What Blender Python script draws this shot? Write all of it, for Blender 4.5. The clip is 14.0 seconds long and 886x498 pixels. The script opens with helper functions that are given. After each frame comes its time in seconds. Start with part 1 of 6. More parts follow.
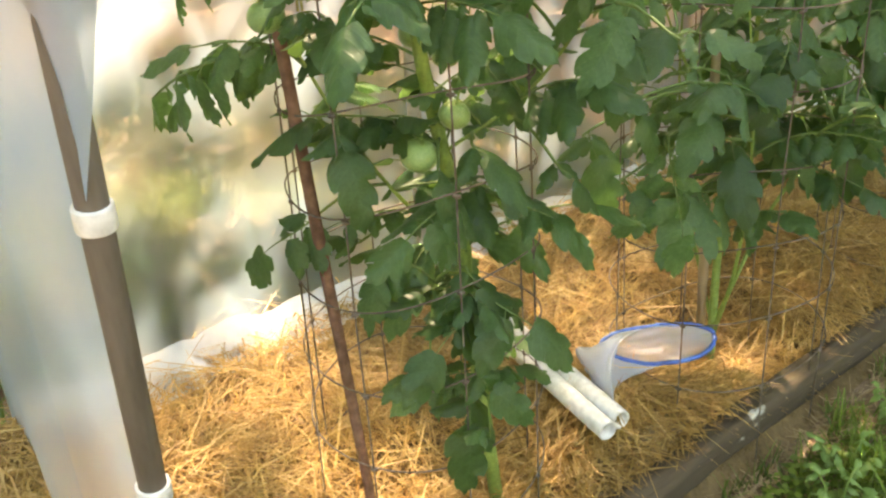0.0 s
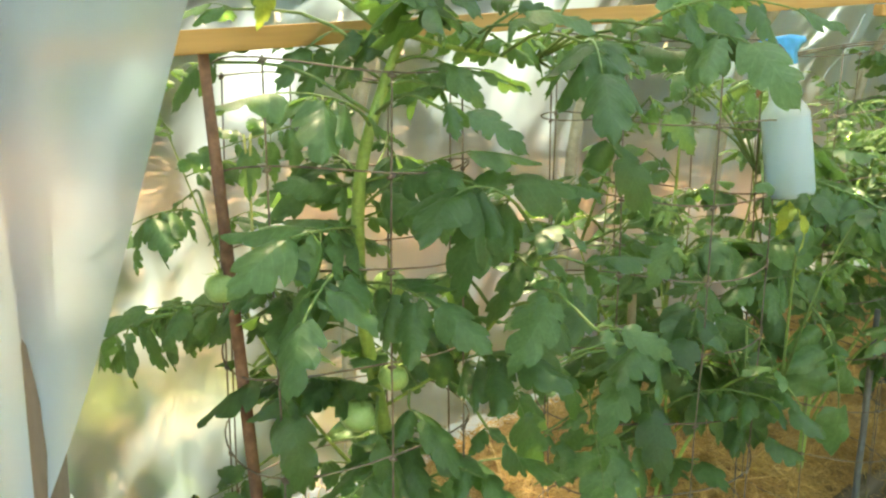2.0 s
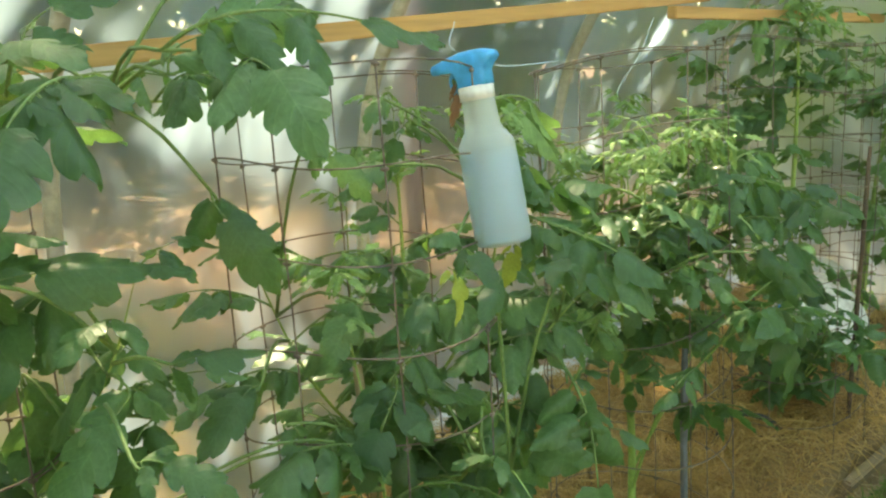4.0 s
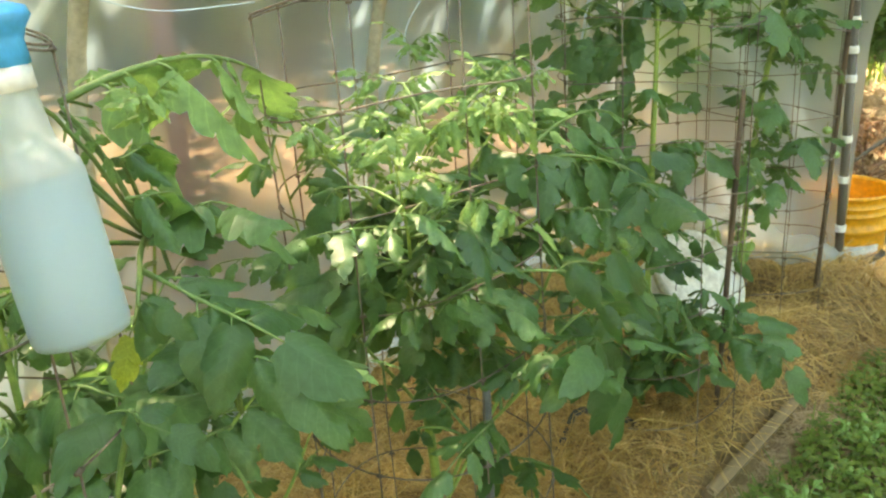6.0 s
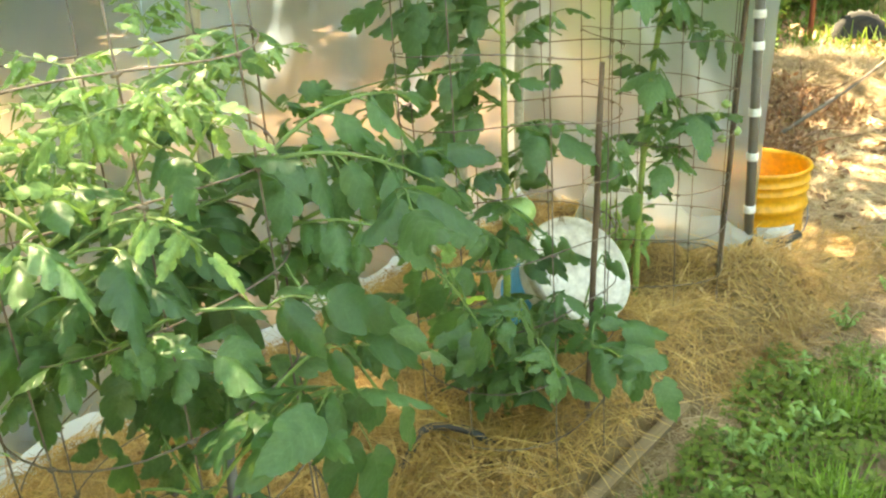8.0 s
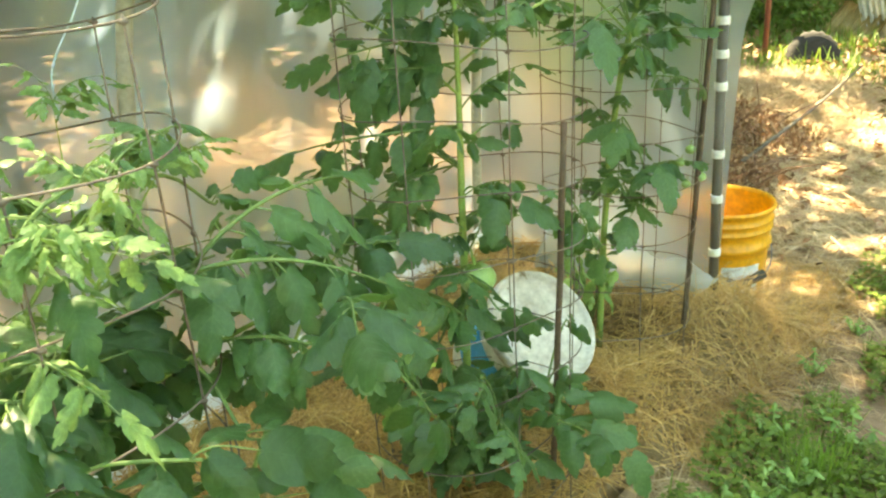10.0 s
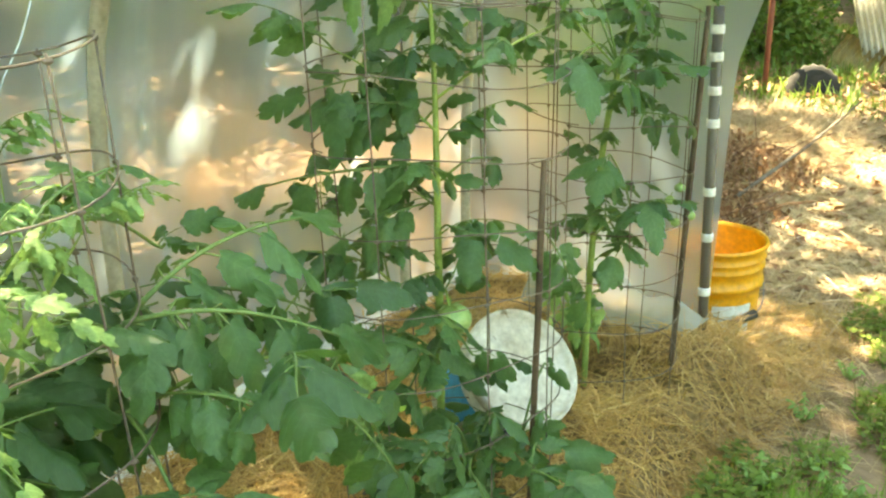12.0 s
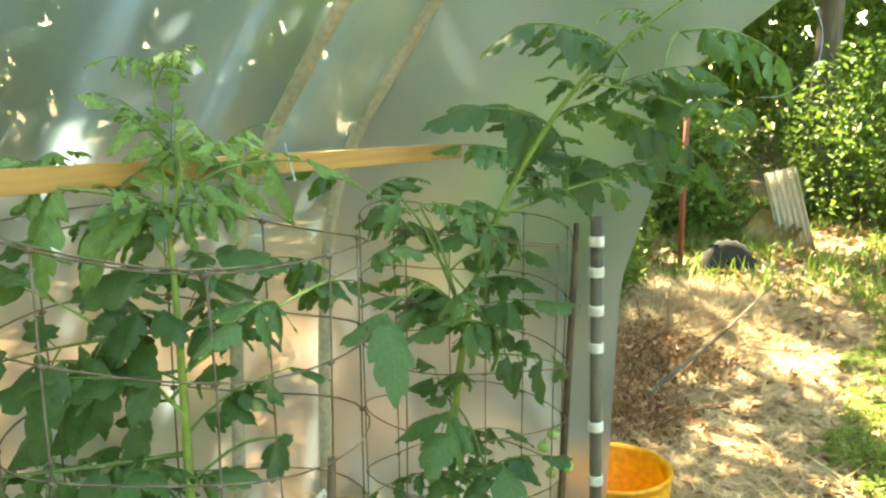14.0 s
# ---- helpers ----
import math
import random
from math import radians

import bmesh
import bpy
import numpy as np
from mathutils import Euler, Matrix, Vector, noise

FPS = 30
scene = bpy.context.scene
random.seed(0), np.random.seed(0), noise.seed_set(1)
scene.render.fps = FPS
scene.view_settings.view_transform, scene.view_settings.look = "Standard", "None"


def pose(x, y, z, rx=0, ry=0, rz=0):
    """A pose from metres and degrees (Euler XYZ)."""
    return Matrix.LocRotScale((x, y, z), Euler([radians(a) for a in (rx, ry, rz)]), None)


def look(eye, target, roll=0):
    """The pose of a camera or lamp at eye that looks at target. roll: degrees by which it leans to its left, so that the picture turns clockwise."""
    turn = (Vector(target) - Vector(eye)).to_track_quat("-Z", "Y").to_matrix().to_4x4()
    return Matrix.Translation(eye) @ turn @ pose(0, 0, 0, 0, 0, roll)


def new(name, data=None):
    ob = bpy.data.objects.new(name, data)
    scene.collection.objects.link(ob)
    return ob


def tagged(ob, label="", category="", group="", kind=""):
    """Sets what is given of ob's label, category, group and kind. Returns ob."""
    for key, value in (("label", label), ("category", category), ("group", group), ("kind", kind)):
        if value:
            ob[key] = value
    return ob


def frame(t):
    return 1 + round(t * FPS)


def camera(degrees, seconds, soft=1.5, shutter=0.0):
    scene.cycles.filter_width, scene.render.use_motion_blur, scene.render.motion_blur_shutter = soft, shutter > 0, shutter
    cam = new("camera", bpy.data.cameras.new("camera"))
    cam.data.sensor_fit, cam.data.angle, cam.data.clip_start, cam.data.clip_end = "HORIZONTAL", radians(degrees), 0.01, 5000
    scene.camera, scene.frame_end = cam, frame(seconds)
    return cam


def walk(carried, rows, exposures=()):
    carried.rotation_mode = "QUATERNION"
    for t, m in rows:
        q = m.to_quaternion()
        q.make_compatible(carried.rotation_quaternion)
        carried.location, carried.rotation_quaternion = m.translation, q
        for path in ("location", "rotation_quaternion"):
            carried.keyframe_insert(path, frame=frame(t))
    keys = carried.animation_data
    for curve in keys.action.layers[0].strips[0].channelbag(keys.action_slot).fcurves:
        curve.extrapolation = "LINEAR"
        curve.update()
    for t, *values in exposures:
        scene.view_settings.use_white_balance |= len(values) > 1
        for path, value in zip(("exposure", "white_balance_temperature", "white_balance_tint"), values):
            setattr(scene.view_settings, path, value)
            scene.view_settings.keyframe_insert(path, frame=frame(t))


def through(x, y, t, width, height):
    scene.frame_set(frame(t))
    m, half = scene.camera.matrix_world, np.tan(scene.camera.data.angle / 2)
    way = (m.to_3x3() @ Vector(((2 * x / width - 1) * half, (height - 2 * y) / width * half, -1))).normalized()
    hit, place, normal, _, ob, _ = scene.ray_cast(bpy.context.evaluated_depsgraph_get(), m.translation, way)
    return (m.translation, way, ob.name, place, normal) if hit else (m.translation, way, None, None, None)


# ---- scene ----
cam = camera(53.1, 14.0, soft=2.3)
PATH = [
    (0, (0.259, -0.344, 1.056), (-1.196, 0.725, 0.195), -4.3),
    (0.5, (0.267, -0.352, 1.038), (-1.157, 0.718, 0.128), -2.6),
    (1, (0.283, -0.359, 1.045), (-1.083, 0.772, 0.119), -2.3),
    (1.5, (0.282, -0.372, 1.119), (-1.1, 0.883, 0.401), -1.1),
    (2, (0.274, -0.376, 1.188), (-1.162, 0.922, 0.684), -0.4),
    (2.5, (0.285, -0.344, 1.205), (-1.143, 0.996, 0.797), -2.5),
    (3, (0.345, -0.236, 1.17), (-1.05, 1.139, 0.769), -3.6),
    (3.2, (0.363, -0.178, 1.159), (-1.016, 1.214, 0.755), -4.0),
    (5.3, (0.268, 0.513, 1.208), (-1.107, 1.836, 0.607), -4.1),
    (5.5, (0.247, 0.563, 1.196), (-1.118, 1.884, 0.571), -4.1),
    (6, (0.233, 0.628, 1.188), (-0.965, 2.08, 0.512), -3.6),
    (6.5, (0.3, 0.733, 1.169), (-0.942, 2.15, 0.499), -4.7),
    (7, (0.345, 0.866, 1.157), (-0.957, 2.217, 0.464), -5.0),
    (7.5, (0.365, 0.94, 1.149), (-0.863, 2.346, 0.43), -4.3),
    (8, (0.302, 0.996, 1.151), (-0.837, 2.454, 0.393), -3.5),
    (8.5, (0.247, 1.044, 1.19), (-0.814, 2.572, 0.455), -3.2),
    (10.8, (0.216, 1.119, 1.21), (-0.855, 2.634, 0.461), -3.2),
    (11, (0.21, 1.11, 1.204), (-0.835, 2.642, 0.456), -3.0),
    (11.5, (0.209, 1.111, 1.207), (-0.819, 2.653, 0.454), -2.5),
    (12, (0.234, 1.186, 1.219), (-0.843, 2.718, 0.518), -1.8),
    (12.5, (0.244, 1.306, 1.213), (-0.822, 2.873, 0.574), -0.2),
    (13, (0.187, 1.412, 1.227), (-0.875, 2.986, 0.597), 1.2),
    (13.5, (0.168, 1.518, 1.267), (-0.862, 3.154, 0.753), 1.1),
    (14, (0.193, 1.633, 1.287), (-0.812, 3.319, 0.905), -0.3),
]
EXPOSURES = [(0.0, 3.36, 10200, 20), (1.0, 3.68, 10000, 19), (2.0, 3.52, 10200, 6), (3.0, 3.27, 9500, 3), (5.5, 3.3, 9700, 4), (6.5, 3.94, 10500, 8), (8.0, 3.96, 10400, 4), (11.0, 3.77, 10300, -2), (12.5, 3.84, 10100, -2), (14.0, 3.58, 9900, -4)]
walk(cam, [(t, look(e, a, r)) for t, e, a, r in PATH], EXPOSURES)

# ---------- daylight ----------
SUN_HIGH, SUN_TURN = 58.0, -62.0  # degrees above the horizon; turned from +y towards +x
world = bpy.data.worlds.new("sky")
scene.world = world
world.use_nodes = True
sky = world.node_tree.nodes.new("ShaderNodeTexSky")
sky.sky_type, sky.sun_disc = "NISHITA", False
sky.sun_elevation, sky.sun_rotation = radians(SUN_HIGH), radians(SUN_TURN)
world.node_tree.links.new(sky.outputs[0], world.node_tree.nodes["Background"].inputs["Color"])
world.node_tree.nodes["Background"].inputs["Strength"].default_value = 0.15
SUN_WAY = Vector((math.sin(radians(SUN_TURN)) * math.cos(radians(SUN_HIGH)), math.cos(radians(SUN_TURN)) * math.cos(radians(SUN_HIGH)), math.sin(radians(SUN_HIGH))))
lamp = bpy.data.lights.new("sun", "SUN")
lamp.energy, lamp.angle, lamp.color = 4.6, radians(0.53), (1.0, 0.93, 0.82)
new("sun", lamp).matrix_world = look(SUN_WAY * 30, (0, 0, 0))


# ---------- materials ----------
def mat(name, color, rough=0.6, metal=0.0, spec=0.5):
    m = bpy.data.materials.new(name)
    m.use_nodes = True
    b = m.node_tree.nodes["Principled BSDF"]
    b.inputs["Base Color"].default_value = (*color, 1)
    b.inputs["Roughness"].default_value = rough
    b.inputs["Metallic"].default_value = metal
    b.inputs["Specular IOR Level"].default_value = spec
    return m, m.node_tree, b


def node(nt, kind, **values):
    n = nt.nodes.new(kind)
    for key, value in values.items():
        n.inputs[key.replace("_", " ")].default_value = value
    return n


def ramp(nt, source, *stops):
    r = nt.nodes.new("ShaderNodeValToRGB")
    els = r.color_ramp.elements
    while len(els) < len(stops):
        els.new(0.5)
    for e, (pos, col) in zip(els, stops):
        e.position, e.color = pos, (*col, 1)
    nt.links.new(source, r.inputs["Fac"])
    return r.outputs["Color"]


def noise_of(nt, scale, detail=4.0, coords="Object", stretch=None):
    tc = nt.nodes.new("ShaderNodeTexCoord")
    src = tc.outputs[coords]
    if stretch:
        mp = nt.nodes.new("ShaderNodeMapping")
        mp.inputs["Scale"].default_value = stretch
        nt.links.new(src, mp.inputs["Vector"])
        src = mp.outputs["Vector"]
    n = node(nt, "ShaderNodeTexNoise", Scale=scale, Detail=detail, Roughness=0.6)
    nt.links.new(src, n.inputs["Vector"])
    return n.outputs["Fac"]


def bump(nt, b, height, strength=0.3, distance=0.005):
    bp = node(nt, "ShaderNodeBump", Strength=strength, Distance=distance)
    nt.links.new(height, bp.inputs["Height"])
    nt.links.new(bp.outputs["Normal"], b.inputs["Normal"])


def blend(nt, a, b, fac, kind="MIX"):
    n = nt.nodes.new("ShaderNodeMix")
    n.data_type, n.blend_type = "RGBA", kind
    for sock, val in ((n.inputs[0], fac), (n.inputs[6], a), (n.inputs[7], b)):
        if isinstance(val, bpy.types.NodeSocket):
            nt.links.new(val, sock)
        else:
            sock.default_value = val if isinstance(val, float) else (*val, 1)
    return n.outputs[2]


def worn(name, dark, light, scale=8.0, rough=0.6, metal=0.0, stretch=None, strength=0.25, distance=0.004, fine=60.0):
    """A surface whose colour varies at a coarse and a fine scale, with a fine relief."""
    m, nt, b = mat(name, light, rough, metal)
    coarse = ramp(nt, noise_of(nt, scale, 5.0, stretch=stretch), (0.3, dark), (0.7, light))
    grain = ramp(nt, noise_of(nt, fine, 3.0, stretch=stretch), (0.25, (0.72, 0.72, 0.72)), (0.75, (1.15, 1.15, 1.15)))
    nt.links.new(blend(nt, coarse, grain, 1.0, "MULTIPLY"), b.inputs["Base Color"])
    bump(nt, b, noise_of(nt, fine, 4.0, stretch=stretch), strength, distance)
    return m


def leafy(name, dark, light, glow, share=0.35, rough=0.45, source="Object", scale=30.0, veins=True):
    """A thin leaf that lets some light through."""
    m, nt, b = mat(name, light, rough)
    if source == "Object":
        r = nt.nodes.new("ShaderNodeObjectInfo").outputs["Random"]
    else:
        r = nt.nodes.new("ShaderNodeNewGeometry").outputs["Random Per Island"]
    col = ramp(nt, r, (0.0, dark), (1.0, light))
    mottle = ramp(nt, noise_of(nt, scale, 4.0), (0.3, (0.62, 0.66, 0.64)), (0.7, (1.2, 1.17, 1.12)))
    col = blend(nt, col, mottle, 1.0, "MULTIPLY")
    relief = noise_of(nt, scale * 3, 3.0)
    if veins:
        uv = nt.nodes.new("ShaderNodeUVMap")
        uv.uv_map = "blade"
        sep = nt.nodes.new("ShaderNodeSeparateXYZ")
        nt.links.new(uv.outputs[0], sep.inputs[0])

        def sums(op, a, b2):
            n = nt.nodes.new("ShaderNodeMath")
            n.operation = op
            for sock, val in zip(n.inputs, (a, b2)):
                if isinstance(val, float):
                    sock.default_value = val
                else:
                    nt.links.new(val, sock)
            return n.outputs[0]

        far = sums("ABSOLUTE", sep.outputs[1], 0.0)
        slant = sums("SUBTRACT", sep.outputs[0], sums("MULTIPLY", far, 0.22))
        wave = sums("ABSOLUTE", sums("SINE", sums("MULTIPLY", slant, 20.0), 0.0), 0.0)
        rib = sums("MINIMUM", wave, sums("MULTIPLY", far, 7.0))
        lines = ramp(nt, rib, (0.0, (1.55, 1.42, 1.4)), (0.2, (1.0, 1.0, 1.0)))
        col = blend(nt, col, lines, 1.0, "MULTIPLY")
        relief = sums("ADD", sums("MULTIPLY", relief, 0.35), sums("MINIMUM", rib, 0.6))
    nt.links.new(col, b.inputs["Base Color"])
    bump(nt, b, relief, 0.22, 0.003 if veins else 0.002)
    t = nt.nodes.new("ShaderNodeBsdfTranslucent")
    nt.links.new(blend(nt, col, glow, 0.65), t.inputs["Color"])
    mix = nt.nodes.new("ShaderNodeMixShader")
    mix.inputs[0].default_value = share
    nt.links.new(b.outputs[0], mix.inputs[1])
    nt.links.new(t.outputs[0], mix.inputs[2])
    nt.links.new(mix.outputs[0], nt.nodes["Material Output"].inputs["Surface"])
    return m


def film(name, clear=0.62, milk=0.27, gloss=0.15, tint=(0.93, 0.95, 0.93), straight=0.16, blur=0.46):
    """Cloudy greenhouse film: blurs what lies behind it, scatters some light, shines a little."""
    m = bpy.data.materials.new(name)
    m.use_nodes = True
    nt = m.node_tree
    nt.nodes.remove(nt.nodes["Principled BSDF"])
    out = nt.nodes["Material Output"].inputs["Surface"]
    see = node(nt, "ShaderNodeBsdfRefraction", Roughness=blur, IOR=1.12)
    see.inputs["Color"].default_value = (*tint, 1)
    soft = nt.nodes.new("ShaderNodeBsdfTranslucent")
    soft.inputs["Color"].default_value = (0.54, 0.77, 1.0, 1)
    near = nt.nodes.new("ShaderNodeBsdfDiffuse")
    near.inputs["Color"].default_value = (0.56, 0.74, 0.95, 1)
    shine = node(nt, "ShaderNodeBsdfGlossy", Roughness=0.24)
    # long slanting creases; the light streaks along them are put into the milkiness
    tc = nt.nodes.new("ShaderNodeTexCoord")
    slant = nt.nodes.new("ShaderNodeMapping")
    slant.inputs["Rotation"].default_value = (radians(46), 0, 0)
    slant.inputs["Scale"].default_value = (0.8, 4.0, 0.6)
    nt.links.new(tc.outputs["Object"], slant.inputs["Vector"])
    crease = node(nt, "ShaderNodeTexNoise", Scale=1.6, Detail=3.0, Roughness=0.5)
    nt.links.new(slant.outputs["Vector"], crease.inputs["Vector"])
    bp = node(nt, "ShaderNodeBump", Strength=0.7, Distance=0.05)
    nt.links.new(crease.outputs["Fac"], bp.inputs["Height"])
    for lobe in (shine, soft):
        nt.links.new(bp.outputs["Normal"], lobe.inputs["Normal"])
    cloud = ramp(nt, noise_of(nt, 2.2, 5.0, stretch=(1, 1, 0.6)), (0.35, (milk * 0.45,) * 3), (0.7, (milk * 1.2,) * 3))
    light_streaks = ramp(nt, crease.outputs["Fac"], (0.42, (0.55, 0.55, 0.55)), (0.58, (1.1, 1.1, 1.1)), (0.7, (1.9, 1.9, 1.9)))
    milkiness = blend(nt, cloud, light_streaks, 1.0, "MULTIPLY")
    a = nt.nodes.new("ShaderNodeMixShader")
    a.inputs[0].default_value = 0.3
    nt.links.new(soft.outputs[0], a.inputs[1])
    nt.links.new(near.outputs[0], a.inputs[2])
    c = nt.nodes.new("ShaderNodeMixShader")
    nt.links.new(milkiness, c.inputs[0])
    nt.links.new(see.outputs[0], c.inputs[1])
    nt.links.new(a.outputs[0], c.inputs[2])
    d = nt.nodes.new("ShaderNodeMixShader")
    d.inputs[0].default_value = gloss
    nt.links.new(c.outputs[0], d.inputs[1])
    nt.links.new(shine.outputs[0], d.inputs[2])
    pass_on = nt.nodes.new("ShaderNodeMixShader")
    pass_on.inputs[0].default_value = straight
    nt.links.new(d.outputs[0], pass_on.inputs[1])
    nt.links.new(nt.nodes.new("ShaderNodeBsdfTransparent").outputs[0], pass_on.inputs[2])
    nt.links.new(pass_on.outputs[0], out)
    return m


FILM = film("cloudy_film", milk=0.5, straight=0.19)
END_FILM = film("end_film", milk=0.55, straight=0.04, blur=0.8, gloss=0.22)
FLAP = film("folded_film", milk=1.05, gloss=0.15)
LEAF = leafy("tomato_leaf", (0.03, 0.087, 0.036), (0.1, 0.21, 0.085), (0.26, 0.5, 0.1), 0.4, 0.4)
YOUNG = leafy("young_leaf", (0.13, 0.25, 0.075), (0.21, 0.35, 0.115), (0.26, 0.46, 0.12), 0.3, 0.55)
FADING = leafy("fading_leaf", (0.2, 0.3, 0.05), (0.34, 0.42, 0.09), (0.5, 0.62, 0.08), 0.5, 0.55)
WITHERED = leafy("withered_leaf", (0.12, 0.06, 0.03), (0.24, 0.13, 0.07), (0.3, 0.16, 0.06), 0.2, 0.8)
STEM = worn("tomato_stem", (0.17, 0.28, 0.06), (0.3, 0.43, 0.12), 25, 0.6, fine=150)
STALK = worn("leaf_stalk", (0.09, 0.17, 0.05), (0.17, 0.27, 0.08), 25, 0.6, fine=150)
FRUIT = worn("green_tomato", (0.24, 0.4, 0.13), (0.36, 0.52, 0.2), 9, 0.3, strength=0.05)
WIRE = worn("rusty_wire", (0.11, 0.088, 0.07), (0.25, 0.2, 0.16), 30, 0.7, 0.3)
REBAR = worn("rusted_rod", (0.14, 0.07, 0.045), (0.28, 0.15, 0.1), 30, 0.85, 0.1)
RUSTROD = worn("rust_brown_stake", (0.05, 0.035, 0.022), (0.15, 0.095, 0.06), 20, 0.75)
GREYROD = worn("grey_conduit", (0.10, 0.11, 0.12), (0.2, 0.21, 0.22), 20, 0.5, 0.3)
CANE = worn("wooden_stake", (0.32, 0.22, 0.13), (0.5, 0.38, 0.24), 12, 0.8, stretch=(1, 1, 0.1))
BATTEN = worn("pine_batten", (0.36, 0.19, 0.06), (0.56, 0.33, 0.12), 6, 0.7, stretch=(1, 0.05, 1))
HOOP = worn("white_pipe", (0.36, 0.32, 0.23), (0.52, 0.47, 0.36), 6, 0.5)
POLE = worn("grey_pole", (0.1, 0.085, 0.07), (0.2, 0.175, 0.15), 8, 0.6, stretch=(1, 1, 0.2))
CLIP = worn("white_clip", (0.72, 0.72, 0.7), (0.84, 0.84, 0.82), 20, 0.4)
LOG = worn("weathered_timber", (0.025, 0.019, 0.013), (0.17, 0.125, 0.08), 9, 0.95, stretch=(1, 0.08, 1), strength=0.8, distance=0.01, fine=40)
PLANK = worn("brown_board", (0.15, 0.098, 0.05), (0.3, 0.205, 0.11), 6, 0.85, stretch=(1, 0.1, 1), strength=0.5)
def add_flecks(m, color, at, scale=14.0):
    """Flaked remains of old paint."""
    nt = m.node_tree
    b = nt.nodes["Principled BSDF"]
    link = b.inputs["Base Color"].links[0]
    keep = link.from_socket
    mask = ramp(nt, noise_of(nt, scale, 6.0, stretch=(1, 0.5, 1)), (at, (0, 0, 0)), (at + 0.04, (1, 1, 1)))
    nt.links.new(blend(nt, keep, color, mask), b.inputs["Base Color"])


add_flecks(LOG, (0.6, 0.58, 0.52), 0.64, 9.0)
SOIL = worn("woods_floor", (0.18, 0.115, 0.075), (0.38, 0.26, 0.17), 2.2, 0.95, strength=0.7, distance=0.03, fine=22)
add_flecks(SOIL, (0.13, 0.15, 0.05), 0.58, 0.9)
STRAWBASE = worn("straw_litter", (0.15, 0.095, 0.04), (0.36, 0.24, 0.115), 9, 0.9, strength=0.9, distance=0.02, fine=70)
BARK = worn("tree_bark", (0.07, 0.055, 0.045), (0.2, 0.165, 0.13), 4, 0.95, stretch=(1, 1, 0.15), strength=0.9, distance=0.03, fine=18)
ORANGE = worn("orange_plastic", (0.74, 0.31, 0.02), (0.84, 0.4, 0.035), 4, 0.4, strength=0.08)
WHITE = worn("white_plastic", (0.66, 0.66, 0.62), (0.82, 0.82, 0.79), 7, 0.4, strength=0.08)
BLUE = worn("blue_plastic", (0.02, 0.34, 0.72), (0.05, 0.46, 0.86), 6, 0.4)
BLACK = worn("black_plastic", (0.015, 0.015, 0.015), (0.05, 0.05, 0.05), 10, 0.5)
RUBBER = worn("old_rubber", (0.012, 0.012, 0.011), (0.035, 0.033, 0.03), 12, 0.95, strength=0.6)
FADED = worn("faded_red_paint", (0.3, 0.13, 0.09), (0.42, 0.2, 0.15), 6, 0.7)
RED = worn("red_post", (0.17, 0.05, 0.035), (0.28, 0.085, 0.055), 6, 0.6)
TIN = worn("corrugated_tin", (0.55, 0.56, 0.5), (0.75, 0.75, 0.68), 3, 0.5, 0.2, stretch=(1, 1, 0.2))
RUSTTIN = worn("rusty_tin", (0.34, 0.25, 0.1), (0.58, 0.47, 0.24), 3, 0.7, 0.2, stretch=(1, 1, 0.2))
STRING = worn("yellow_string", (0.36, 0.38, 0.12), (0.52, 0.54, 0.22), 60, 0.8)
TWINE = worn("blue_twine", (0.4, 0.55, 0.65), (0.6, 0.72, 0.8), 60, 0.7)


def strands(name, dark, mid, light, rough=0.6, share=0.0, glow=(0.3, 0.4, 0.1)):
    """Many loose blades, each with a tone of its own."""
    m, nt, b = mat(name, mid, rough)
    r = nt.nodes.new("ShaderNodeNewGeometry").outputs["Random Per Island"]
    col = ramp(nt, r, (0.0, dark), (0.5, mid), (1.0, light))
    tone = ramp(nt, noise_of(nt, 2.5, 4.0), (0.3, (0.7, 0.68, 0.66)), (0.7, (1.15, 1.15, 1.15)))
    col = blend(nt, col, tone, 1.0, "MULTIPLY")
    nt.links.new(col, b.inputs["Base Color"])
    if share:
        t = nt.nodes.new("ShaderNodeBsdfTranslucent")
        nt.links.new(blend(nt, col, glow, 0.5), t.inputs["Color"])
        mix = nt.nodes.new("ShaderNodeMixShader")
        mix.inputs[0].default_value = share
        nt.links.new(b.outputs[0], mix.inputs[1])
        nt.links.new(t.outputs[0], mix.inputs[2])
        nt.links.new(mix.outputs[0], nt.nodes["Material Output"].inputs["Surface"])
    return m


STRAW = strands("straw", (0.25, 0.135, 0.04), (0.5, 0.29, 0.09), (0.7, 0.46, 0.19), 0.5, 0.12, (0.6, 0.4, 0.15))
LONG_STRAW = strands("pale_straw", (0.36, 0.2, 0.065), (0.52, 0.33, 0.115), (0.74, 0.52, 0.22), 0.45, 0.12, (0.6, 0.4, 0.15))
GRASS = strands("grass", (0.06, 0.11, 0.02), (0.125, 0.21, 0.035), (0.19, 0.3, 0.065), 0.5, 0.3, (0.3, 0.45, 0.08))
TUFT = strands("lush_grass", (0.13, 0.24, 0.03), (0.2, 0.36, 0.05), (0.28, 0.44, 0.08), 0.5, 0.35, (0.35, 0.55, 0.1))
CLOVER = strands("weeds", (0.055, 0.1, 0.018), (0.12, 0.19, 0.028), (0.2, 0.28, 0.05), 0.5, 0.3, (0.3, 0.45, 0.08))
CANOPY = strands("tree_leaves", (0.05, 0.11, 0.025), (0.1, 0.2, 0.04), (0.18, 0.3, 0.06), 0.5, 0.32, (0.3, 0.45, 0.08))
# yard straw, its colour paled to stand in for the sun's glare
SUNLIT_STRAW = strands("sunlit_straw", (0.28, 0.18, 0.09), (0.48, 0.33, 0.18), (0.68, 0.52, 0.33), 0.6)
